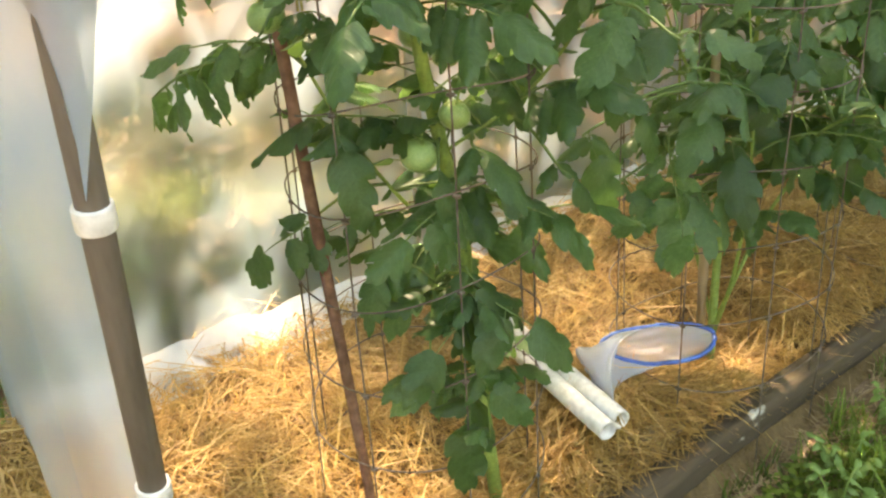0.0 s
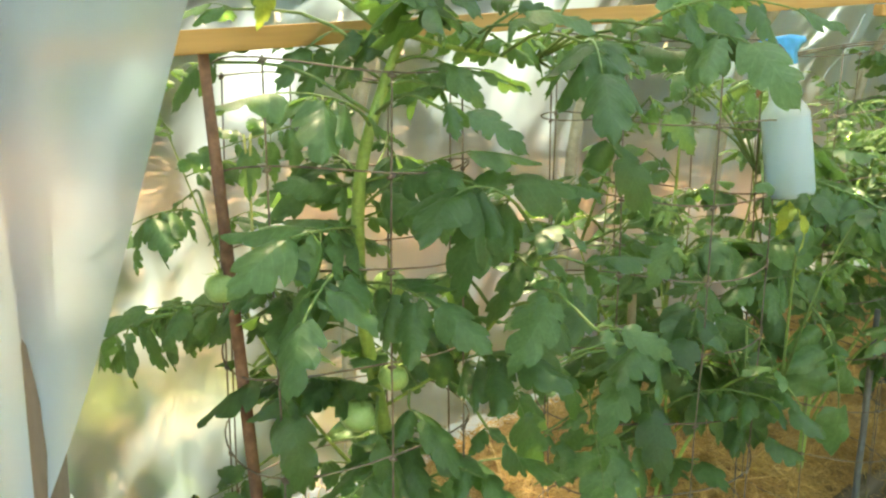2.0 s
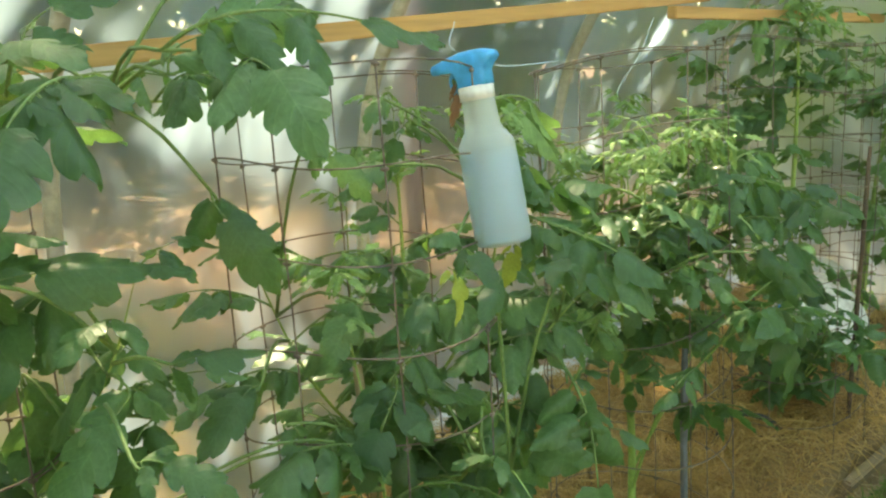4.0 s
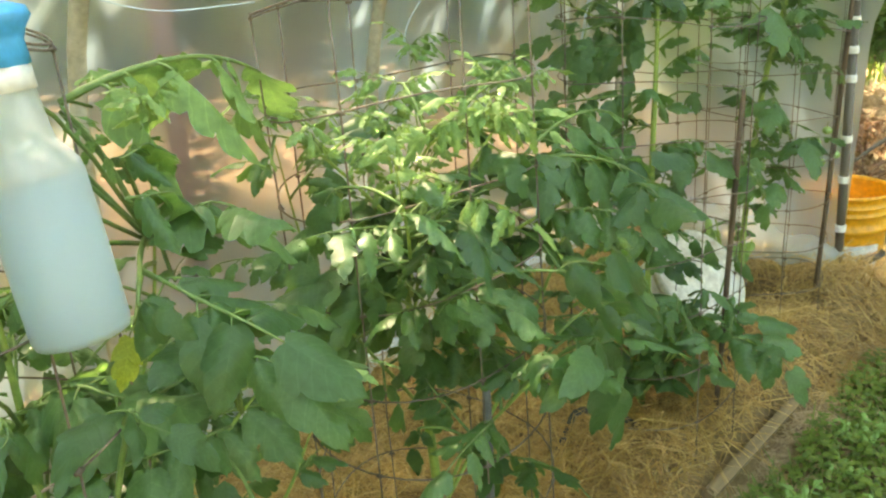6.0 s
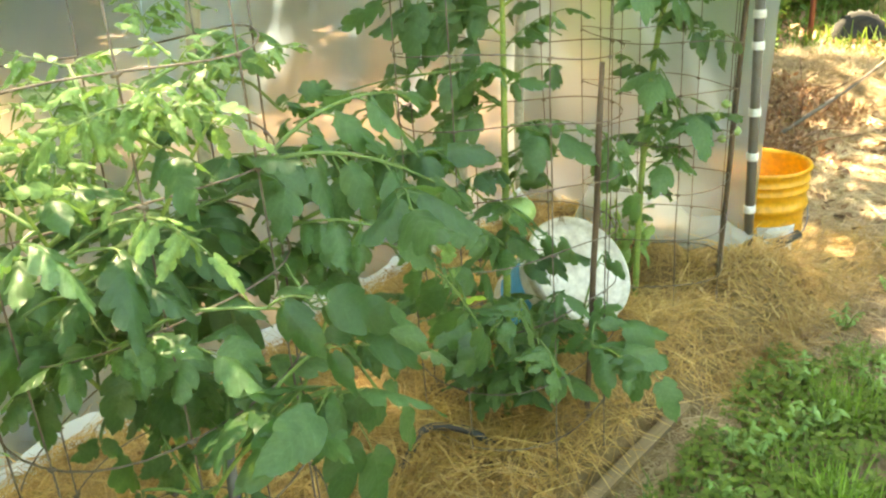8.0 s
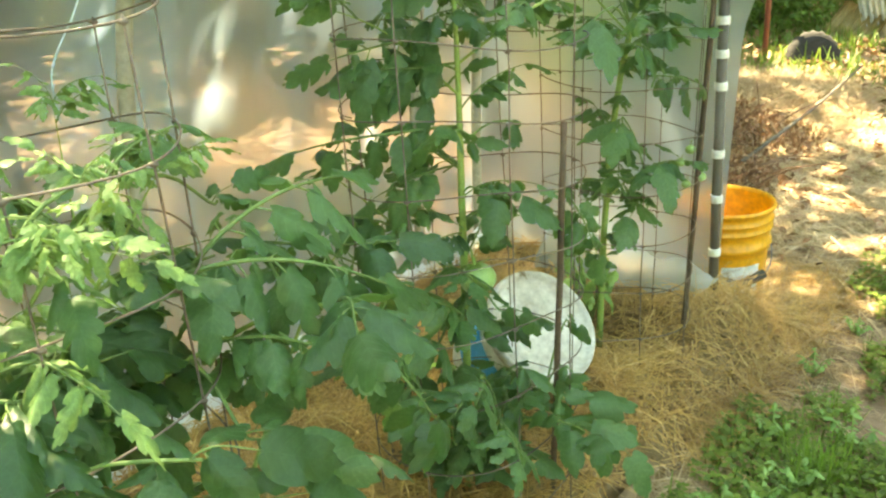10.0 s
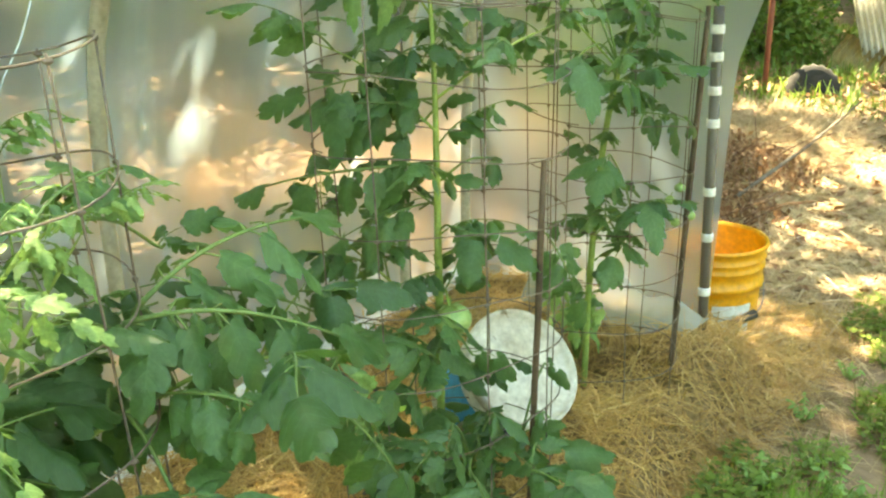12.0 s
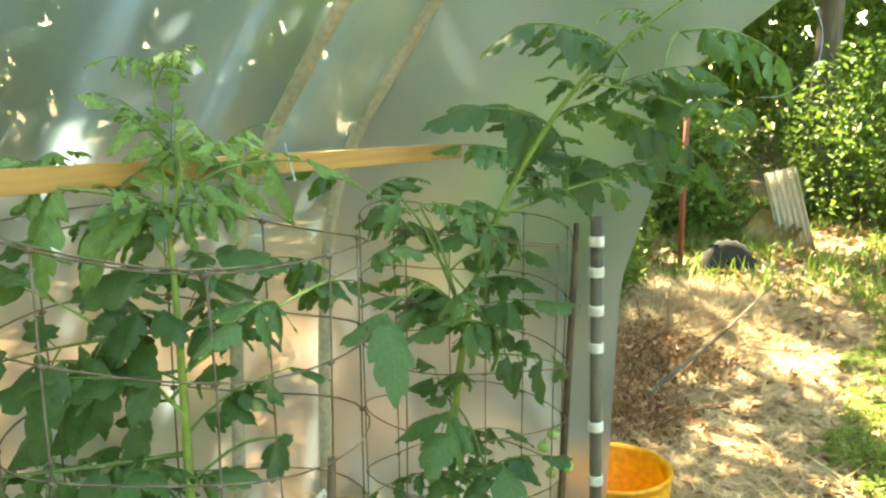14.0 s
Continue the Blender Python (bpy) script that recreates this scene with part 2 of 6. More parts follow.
TWIG = worn("dry_twig", (0.12, 0.06, 0.035), (0.3, 0.17, 0.1), 12, 0.9)
HAY = strands("old_hay", (0.24, 0.15, 0.08), (0.44, 0.3, 0.16), (0.62, 0.46, 0.28), 0.7)
DRY = strands("dry_leaves", (0.17, 0.085, 0.045), (0.33, 0.18, 0.1), (0.5, 0.32, 0.2), 0.7, 0.15, (0.4, 0.2, 0.08))


def cloudy(name, color, through, clear):
    """Thin plastic that is part milk, part clear."""
    m, nt, b = mat(name, color, 0.3)
    t = nt.nodes.new("ShaderNodeBsdfTranslucent")
    t.inputs["Color"].default_value = (*color, 1)
    a = nt.nodes.new("ShaderNodeMixShader")
    a.inputs[0].default_value = through
    nt.links.new(b.outputs[0], a.inputs[1])
    nt.links.new(t.outputs[0], a.inputs[2])
    c = nt.nodes.new("ShaderNodeMixShader")
    c.inputs[0].default_value = clear
    nt.links.new(a.outputs[0], c.inputs[1])
    nt.links.new(nt.nodes.new("ShaderNodeBsdfTransparent").outputs[0], c.inputs[2])
    nt.links.new(c.outputs[0], nt.nodes["Material Output"].inputs["Surface"])
    return m


MILKY = cloudy("milky_plastic", (0.74, 0.82, 0.82), 0.5, 0.5)
WASH = cloudy("pale_blue_liquid", (0.36, 0.58, 0.68), 0.45, 0.2)
SKIRT = cloudy("white_film", (0.86, 0.88, 0.9), 0.35, 0.08)
BAGFILM = cloudy("bag_film", (0.62, 0.73, 0.88), 0.3, 0.5)
BLUESEAL = worn("blue_seal", (0.03, 0.1, 0.42), (0.06, 0.2, 0.6), 30, 0.4)
DUSTY = worn("dusty_lid", (0.4, 0.34, 0.25), (0.8, 0.79, 0.74), 11, 0.6, strength=0.3)
add_flecks(DUSTY, (0.2, 0.14, 0.08), 0.62, 22.0)


# ---------- small builders ----------
def link(bm, name):
    me = bpy.data.meshes.new(name)
    bm.to_mesh(me)
    bm.free()
    return me


def part(name, bm, material, parent=None, label="", smooth=True):
    me = bm if isinstance(bm, bpy.types.Mesh) else link(bm, name)
    mats = material if isinstance(material, (list, tuple)) else [material]
    if not me.materials:
        for m in mats:
            me.materials.append(m)
    if smooth:
        me.polygons.foreach_set("use_smooth", [True] * len(me.polygons))
    ob = new(name, me)
    ob.parent = parent
    if label:
        ob["label"] = label
    return ob


def thing(name, m, label, category, group="", kind=""):
    ob = new(name)
    ob.empty_display_size = 0.05
    ob.matrix_world = m if isinstance(m, Matrix) else Matrix.Translation(m)
    return tagged(ob, label, category, group, kind)


def raw(name, verts, faces, mats=None):
    me = bpy.data.meshes.new(name)
    me.from_pydata([tuple(v) for v in verts], [], faces)
    me.update()
    return me


def tube(bm, pts, rad, seg=8, caps=True, mat=0):
    """A round bar along pts; rad is one radius or one for each point."""
    pts = [Vector(p) for p in pts]
    rads = rad if isinstance(rad, (list, tuple)) else [rad] * len(pts)
    side = None
    rings = []
    for i, p in enumerate(pts):
        d = (pts[min(i + 1, len(pts) - 1)] - pts[max(i - 1, 0)]).normalized()
        if side is None:
            side = d.orthogonal().normalized()
        side = (side - d * side.dot(d)).normalized()
        up = d.cross(side)
        rings.append([bm.verts.new(p + (side * math.cos(a) + up * math.sin(a)) * rads[i]) for a in (2 * math.pi * k / seg for k in range(seg))])
    for a, b in zip(rings, rings[1:]):
        for k in range(seg):
            f = bm.faces.new((a[k], a[(k + 1) % seg], b[(k + 1) % seg], b[k]))
            f.material_index = mat
    if caps:
        bm.faces.new(rings[0][::-1]).material_index = mat
        bm.faces.new(rings[-1]).material_index = mat
    return bm


def spline(pts, n):
    """n points along a smooth line through pts."""
    pts = [Vector(p) for p in pts]
    ext = [pts[0] * 2 - pts[1]] + pts + [pts[-1] * 2 - pts[-2]]
    out = []
    for i in range(n):
        u = i / (n - 1) * (len(pts) - 1)
        k = min(int(u), len(pts) - 2)
        f = u - k
        a, b, c, d = ext[k : k + 4]
        out.append(0.5 * ((2 * b) + (c - a) * f + (2 * a - 5 * b + 4 * c - d) * f * f + (3 * b - a - 3 * c + d) * f**3))
    return out


def lathe(bm, profile, seg=32, mat=0):
    """A turned body round z from (radius, height) pairs."""
    rings = []
    for r, z in profile:
        rings.append([bm.verts.new((r * math.cos(2 * math.pi * k / seg), r * math.sin(2 * math.pi * k / seg), z)) for k in range(seg)])
    for a, b in zip(rings, rings[1:]):
        for k in range(seg):
            bm.faces.new((a[k], a[(k + 1) % seg], b[(k + 1) % seg], b[k])).material_index = mat
    return bm, rings


def box(bm, sx, sy, sz, m=Matrix(), bevel=0.0):
    made = bmesh.ops.create_cube(bm, size=1, matrix=m @ Matrix.Diagonal((sx, sy, sz, 1)))
    if bevel:
        edges = list({e for v in made["verts"] for e in v.link_edges})
        bmesh.ops.bevel(bm, geom=edges, offset=bevel, segments=2, affect="EDGES")
    return bm


def rnd(a, b):
    return random.uniform(a, b)


def fbm(x, y, s, seed=0.0):
    return noise.fractal(Vector((x * s, y * s, seed)), 0.6, 2.0, 4)


# ---------- the lie of the land ----------
WALL_X, NEAR_Y, FAR_Y, MID_X, HALF, HIGH = -1.22, -0.2, 3.41, 0.3, 1.53, 2.3
EDGE = [(-1.5, -0.44), (0.2, -0.44), (1.6, -0.48), (2.2, -0.38), (3.0, -0.33), (3.5, -0.26), (4.2, -0.24), (6.0, -0.3)]


def edge_x(y):
    for (a, xa), (b, xb) in zip(EDGE, EDGE[1:]):
        if y <= b:
            return xa + (xb - xa) * max(0.0, (y - a) / (b - a))
    return EDGE[-1][1]


PITS = [(-0.6, 0.3, 0.16, 0.08), (-0.64, 0.96, 0.2, 0.13), (-0.6, 1.6, 0.14, 0.05), (-0.62, 2.35, 0.15, 0.06), (-0.66, 3.02, 0.2, 0.10)]


def bed_z(x, y):
    """The height of the straw: a soft mound, hollow round each plant."""
    z = 0.155 + 0.030 * fbm(x, y, 3.0, 1.3) + 0.016 * fbm(x, y, 9.0, 7.1)
    for px, py, r, d in PITS:
        z -= d * math.exp(-((x - px) ** 2 + (y - py) ** 2) / (r * r))
    rise = max(0.0, min(1.0, (edge_x(y) + 0.03 - x) / 0.13))
    rise = rise * rise * (3 - 2 * rise)
    ends = max(0.0, min(1.0, (y + 0.55) / 0.3)) * max(0.0, min(1.0, (3.66 - y) / 0.3))
    return -0.02 + (z + 0.02) * rise * ends


def land_z(x, y):
    """The open ground: the aisle, the yard and the woods' floor."""
    far = max(0.0, min(1.0, (math.hypot(x, y - 2) - 4) / 6))
    return -0.015 + 0.018 * fbm(x, y, 1.6, 3.0) + 0.10 * far * fbm(x, y, 0.25, 5.0)


# ---------- ground ----------
def make_ground():
    xs = sorted({*np.linspace(-60, -6, 14), *np.linspace(-6, 6, 61), *np.linspace(6, 60, 14)})
    ys = sorted({*np.linspace(-60, -4, 14), *np.linspace(-4, 12, 81), *np.linspace(12, 70, 16)})
    verts = [(x, y, land_z(x, y)) for y in ys for x in xs]
    w = len(xs)
    faces = [(j * w + i, j * w + i + 1, (j + 1) * w + i + 1, (j + 1) * w + i) for j in range(len(ys) - 1) for i in range(w - 1)]
    tagged(part("ground", raw("ground", verts, faces), SOIL), "bare brown earth with leaf litter", "ground", kind="structure")


def make_bed():
    ys = np.linspace(-0.6, 4.1, 140)
    verts, faces, n = [], [], 40
    for y in ys:
        right = edge_x(y) + 0.03
        verts += [(x, y, bed_z(x, y)) for x in np.linspace(WALL_X - 0.03, right, n)]
    for j in range(len(ys) - 1):
        faces += [(j * n + i, j * n + i + 1, (j + 1) * n + i + 1, (j + 1) * n + i) for i in range(n - 1)]
    tagged(part("straw_bed", raw("straw_bed", verts, faces), STRAWBASE), "raised planting bed mulched with golden straw", "garden bed", kind="structure")


def blades(count, place, length, width, lift, bend):
    """Thin bent strips; place() gives a root on the surface."""
    verts, faces = [], []
    for _ in range(count):
        p = place()
        a, tilt = rnd(0, 2 * math.pi), rnd(*lift)
        d = Vector((math.cos(a) * math.cos(tilt), math.sin(a) * math.cos(tilt), math.sin(tilt)))
        side = Vector((-math.sin(a), math.cos(a), rnd(-0.6, 0.6))).normalized()
        ln, wd, sag = rnd(*length), rnd(*width), rnd(*bend)
        k = len(verts)
        for u in (0.0, 0.5, 1.0):
            q = p + d * (ln * (u - 0.3)) + Vector((0, 0, -sag * ln * (u - 0.5) ** 2)) + side * (rnd(-0.04, 0.04) * ln)
            w = wd * (1.0 if u < 0.9 else 0.4)
            verts += [q - side * w / 2, q + side * w / 2]
        faces += [(k, k + 1, k + 3, k + 2), (k + 2, k + 3, k + 5, k + 4)]
    return verts, faces


def make_straw():
    def on_bed():
        while True:
            y = rnd(-0.5, 4.0)
            x = rnd(WALL_X, edge_x(y) + (0.05 if y < 0.2 else -0.1 if y < 1.82 else -0.03 if 2.15 < y < 2.8 else 0.1))
            if random.random() > 0.8 * math.exp(-min((((x - px) ** 2 + (y - py) ** 2) / (r * r) for px, py, r, _ in PITS))):
                return Vector((x, y, max(bed_z(x, y), land_z(x, y)) + rnd(0.0, 0.022)))

    v, f = blades(50000, on_bed, (0.06, 0.24), (0.0012, 0.003), (-0.25, 0.42), (0.0, 0.9))
    tagged(part("straw_mulch", raw("straw_mulch", v, f), STRAW, smooth=False), "loose golden dry straw stalks over the bed", "straw", kind="stuff")
    v, f = blades(6000, lambda: on_bed() + Vector((0, 0, 0.012)), (0.1, 0.28), (0.0018, 0.0034), (-0.1, 0.5), (0.2, 1.3))
    tagged(part("straw_stalks", raw("straw_stalks", v, f), LONG_STRAW, smooth=False), "pale long straw stalks loose on the mulch", "straw", kind="stuff")

    def by_timber():
        y = rnd(0.15, 1.9)
        x = edge_x(y) - rnd(0.03, 0.2)
        return Vector((x, y, bed_z(x, y) + rnd(0.004, 0.022)))

    v, f = blades(11000, by_timber, (0.03, 0.1), (0.0014, 0.0032), (-0.25, 0.25), (0.0, 0.5))
    tagged(part("straw_chaff", raw("straw_chaff", v, f), STRAW, smooth=False), "short straw chaff against the edging timber", "straw", kind="stuff")

    def by_door():
        a, r = rnd(0, 2 * math.pi), random.random() ** 0.5
        x, y = -0.62 + 0.62 * r * math.cos(a), 5.3 + 2.0 * r * math.sin(a)
        return Vector((x, y, land_z(x, y) + rnd(0.0, 0.02)))

    v, f = blades(24000, by_door, (0.06, 0.26), (0.002, 0.006), (-0.2, 0.3), (0.0, 0.4))
    tagged(part("scattered_straw", raw("scattered_straw", v, f), SUNLIT_STRAW, smooth=False), "straw paled for sun glare, scattered on bare earth", "straw", kind="stuff")


def make_grass():
    def aisle():
        while True:
            y = rnd(-0.9, 8.5)
            x = edge_x(y) + 0.06 + rnd(0, 1.5)
            if fbm(x, y, 2.4, 11.0) > -0.3 + 0.75 * max(0.0, 1 - (x - edge_x(y)) / 0.3):
                return Vector((x, y, land_z(x, y)))

    v, f = blades(46000, aisle, (0.04, 0.12), (0.002, 0.005), (0.7, 1.5), (0.0, 0.8))
    tagged(part("grass", raw("grass", v, f), GRASS, smooth=False), "short green grass in the aisle", "grass", kind="stuff")
    verts, faces = [], []
    for _ in range(52000):
        p = aisle() + Vector((0, 0, rnd(0.008, 0.05)))
        a0 = rnd(0, 6.28)
        r = rnd(0.007, 0.018)
        for k in range(3):
            a = a0 + k * 2.09
            d, s = Vector((math.cos(a), math.sin(a), rnd(-0.25, 0.25))), Vector((-math.sin(a), math.cos(a), 0))
            n = len(verts)
            verts += [p, p + d * r * 0.6 + s * r * 0.45, p + d * r * 1.25, p + d * r * 0.6 - s * r * 0.45]
            faces.append((n, n + 1, n + 2, n + 3))
    tagged(part("clover", raw("clover", verts, faces), CLOVER, smooth=False), "low clover and broadleaf weeds", "weeds", kind="stuff")

    tufts = [(edge_x(y) + d, y) for y, d in ((0.55, 0.16), (0.95, 0.2), (1.45, 0.3), (2.2, 0.25), (2.55, 0.38), (2.86, 0.3), (2.95, 0.5), (3.3, 0.42), (3.6, 0.35), (3.9, 0.5), (4.4, 0.4))]

    def tuft():
        x, y = random.choice(tufts)
        x, y = x + random.gauss(0, 0.035), y + random.gauss(0, 0.035)
        return Vector((x, y, land_z(x, y)))

    v, f = blades(2600, tuft, (0.07, 0.17), (0.0025, 0.005), (0.6, 1.5), (0.1, 0.9))
    tagged(part("grass_tufts", raw("grass_tufts", v, f), TUFT, smooth=False), "bright green tufts of longer grass", "grass", kind="stuff")

    def verge():
        y = rnd(1.9, 4.4)
        x = edge_x(y) + 0.02 + abs(random.gauss(0, 0.13))
        return Vector((x, y, land_z(x, y) + rnd(0.0, 0.012)))

    v, f = blades(5200, verge, (0.05, 0.2), (0.0015, 0.0036), (-0.2, 0.3), (0.0, 0.6))
    tagged(part("dead_grass", raw("dead_grass", v, f), HAY, smooth=False), "dull brown dead grass between straw and weeds", "dead grass", kind="stuff")

    def yard():
        x, y = rnd(-5.0, -1.35), rnd(-1.6, 2.0)
        return Vector((x, y, land_z(x, y)))

    v, f = blades(10000, yard, (0.08, 0.25), (0.004, 0.01), (0.6, 1.5), (0.0, 0.8))
    tagged(part("yard_grass", raw("yard_grass", v, f), GRASS, smooth=False), "long green grass outside the film wall", "grass", kind="stuff")


make_ground()
make_bed()


# ---------- greenhouse shell ----------
SIDE = spline([(-1.22, 0, 0.0), (-1.215, 0, 0.5), (-1.19, 0, 0.85), (-1.13, 0, 1.08), (-1.0, 0, 1.275), (-0.876, 0, 1.433), (-0.6, 0, 1.74), (-0.2, 0, 2.04), (0.3, 0, 2.16)], 81)


def arch(a, grow=0.0):
    """The hoop's outline: a runs from 0 at the bed's side to pi on the far side."""
    u = a / math.pi * 2
    k = (u if u <= 1 else 2 - u) * 80
    i = min(79, int(k))
    p = SIDE[i].lerp(SIDE[i + 1], k - i)
    d = (SIDE[i + 1] - SIDE[i]).normalized()
    x, z = p.x - d.z * grow, p.z + d.x * grow
    return (x if u <= 1 else 2 * MID_X - x), z


def make_shell():
    verts, faces, na, ny = [], [], 72, 90
    for j in range(ny):
        y = NEAR_Y + (FAR_Y - NEAR_Y) * j / (ny - 1)
        for i in range(na):
            a = math.pi * i / (na - 1)
            g = 0.02 + 0.012 * fbm(a * 1.2, y, 1.7, 2.0) + 0.006 * math.sin(y * 9 + 3 * fbm(a, y, 1.0, 4.0))
            x, z = arch(a, g)
            verts.append((x, y, z))
    for j in range(ny - 1):
        faces += [(j * na + i, (j + 1) * na + i, (j + 1) * na + i + 1, j * na + i + 1) for i in range(na - 1)]
    tagged(part("wall_film", raw("wall_film", verts, faces), FILM), "cloudy translucent greenhouse film over hoops", "plastic sheet", kind="structure")


def gable(name, y, door_left, label):
    """An end sheet of film with its free edge along a list of (x, z)."""
    verts, faces, n = [], [], 26
    rows = 40
    top = math.pi * 0.5
    for j in range(rows):
        u = j / (rows - 1)
        a = top * u
        x0, z0 = arch(a, 0.02)
        for i in range(n):
            f = i / (n - 1)
            xe = door_left(z0)
            x = x0 + (max(xe, x0 + 0.002) - x0) * f
            verts.append((x, y + 0.012 * math.sin(f * 14 + u * 3) * (0.3 + f), z0))
    for j in range(rows - 1):
        faces += [(j * n + i, j * n + i + 1, (j + 1) * n + i + 1, (j + 1) * n + i) for i in range(n - 1)]
    tagged(part(name, raw(name, verts, faces), FLAP if name == "wall_near" else END_FILM), label, "plastic sheet", kind="structure")


def lerp_line(line):
    def at(z):
        for (za, xa), (zb, xb) in zip(line, line[1:]):
            if z <= zb:
                return xa + (xb - xa) * max(0.0, (z - za) / (zb - za))
        return line[-1][1]

    return at


def make_skirt():
    """Loose film lying along the foot of the long wall, inside."""
    verts, faces, n, m = [], [], 150, 7
    for j in range(n):
        y = NEAR_Y + 0.05 + (FAR_Y - NEAR_Y - 0.1) * j / (n - 1)
        reach = 0.035 + 0.07 * math.exp(-((y - 0.25) / 0.4) ** 2) + 0.02 * fbm(y, 0.0, 2.5, 31.0)
        for i in range(m):
            f = i / (m - 1)
            x = WALL_X + 0.012 + reach * f
            verts.append((x, y, bed_z(x, y) + 0.01 + (0.035 + 0.01 * math.exp(-((y - 0.25) / 0.4) ** 2)) * (1 - f) ** 2 + 0.012 * fbm(x * 3, y, 6.0, 8.0)))
    for j in range(n - 1):
        faces += [(j * m + i, j * m + i + 1, (j + 1) * m + i + 1, (j + 1) * m + i) for i in range(m - 1)]
    tagged(part("film_skirt", raw("film_skirt", verts, faces), SKIRT), "crumpled white film tucked along the wall's foot", "plastic sheet", kind="structure")


def make_flap():
    """A fold of white film slumped against the foot of the far end sheet."""
    verts, faces, n, m = [], [], 40, 7
    for j in range(n):
        u = j / (n - 1)
        x = -0.96 + 0.5 * u
        top = 0.295 - 0.1 * u + 0.012 * math.sin(u * 17)
        for i in range(m):
            f = i / (m - 1)
            y = 3.27 + 0.09 * f + 0.012 * math.sin(u * 23 + f * 3)
            z = max(bed_z(x, y), 0.12) + 0.012
            verts.append((x + 0.03 * f, y, z + (top - z) * f**0.7 + 0.006 * fbm(x * 4, f, 5.0, 3.0)))
    for j in range(n - 1):
        faces += [(j * m + i, j * m + i + 1, (j + 1) * m + i + 1, (j + 1) * m + i) for i in range(m - 1)]
    tagged(part("film_flap", raw("film_flap", verts, faces), MILKY), "white film slumped at the foot of the end sheet", "plastic sheet", kind="structure")


make_skirt()
make_flap()
make_shell()
gable("wall_far", FAR_Y, lerp_line([(0, -0.46), (0.85, -0.43), (1.1, -0.35), (1.28, -0.32), (1.42, -0.14), (1.6, 0.1), (2.3, 0.3)]), "cloudy film end sheet with a loose door edge")
gable("wall_near", NEAR_Y, lerp_line([(0, -0.50), (0.8, -0.42), (0.92, -0.31), (1.0, -0.24), (1.2, -0.085), (1.26, -0.02), (1.6, 0.2), (2.3, 0.3)]), "cloudy film end sheet pulled aside")


def make_hoop(y):
    pts = [(x, y, z) for x, z in (arch(math.pi * k / 40) for k in range(41))]
    tagged(part("hoop", tube(bmesh.new(), pts, 0.0155, 10), HOOP), "off-white plastic pipe hoop holding the film", "hoop", "greenhouse hoops", kind="structure")


for hoop_y in (NEAR_Y + 0.03, 0.69, 1.4, 2.13, 3.06, FAR_Y - 0.03):
    make_hoop(hoop_y)


def batten(a, b, label):
    a, b = Vector(a), Vector(b)
    turn = (b - a).to_track_quat("Y", "Z").to_matrix().to_4x4()
    bm = box(bmesh.new(), 0.022, (b - a).length, 0.026, Matrix.Translation((a + b) / 2) @ turn, 0.002)
    tagged(part("batten", bm, BATTEN, smooth=False), label, "batten", "battens over the bed")


batten((-0.65, -0.17, 1.155), (-0.65, 2.0, 1.234), "long yellow pine batten hung over the bed")
batten((-0.625, 1.8, 1.2), (-0.62, 3.05, 1.153), "yellow pine batten with twine tied round it")


def door_pole(base, top, clips, label):
    b, t = Vector(base), Vector(top)
    ob = thing("door_pole", b, label, "pole")
    bm = tube(bmesh.new(), [(0, 0, 0), (t - b) * 0.5, t - b], 0.0133, 20)
    part("pole", bm, POLE, ob)
    d = (t - b).normalized()
    for z in clips:
        c = d * (z - b.z) / d.z
        bm = bmesh.new()
        q = d.to_track_quat("Z", "Y").to_matrix().to_4x4()
        lathe(bm, [(0.0134, -0.011), (0.0163, -0.0105), (0.0167, -0.009), (0.0167, 0.009), (0.0163, 0.0105), (0.0134, 0.011)], 24)
        bm.transform(Matrix.Translation(c) @ q)
        part("clip", bm, CLIP, ob, "white plastic snap clip")
    return ob


door_pole((-0.53, -0.18, 0.0), (-0.263, -0.18, 1.9), (0.27, 0.5, 0.8, 1.3, 1.6), "grey door pole with white snap clips")
door_pole((-0.445, 3.37, 0.05), (-0.468, 3.37, 1.0), (0.26, 0.413, 0.537, 0.715, 0.797, 0.88, 0.946), "dark door pole ringed with white snap clips")

# ---------- plants ----------
# Tomato leaves: a stalk with lobed leaflets, some variants shared by all plants.


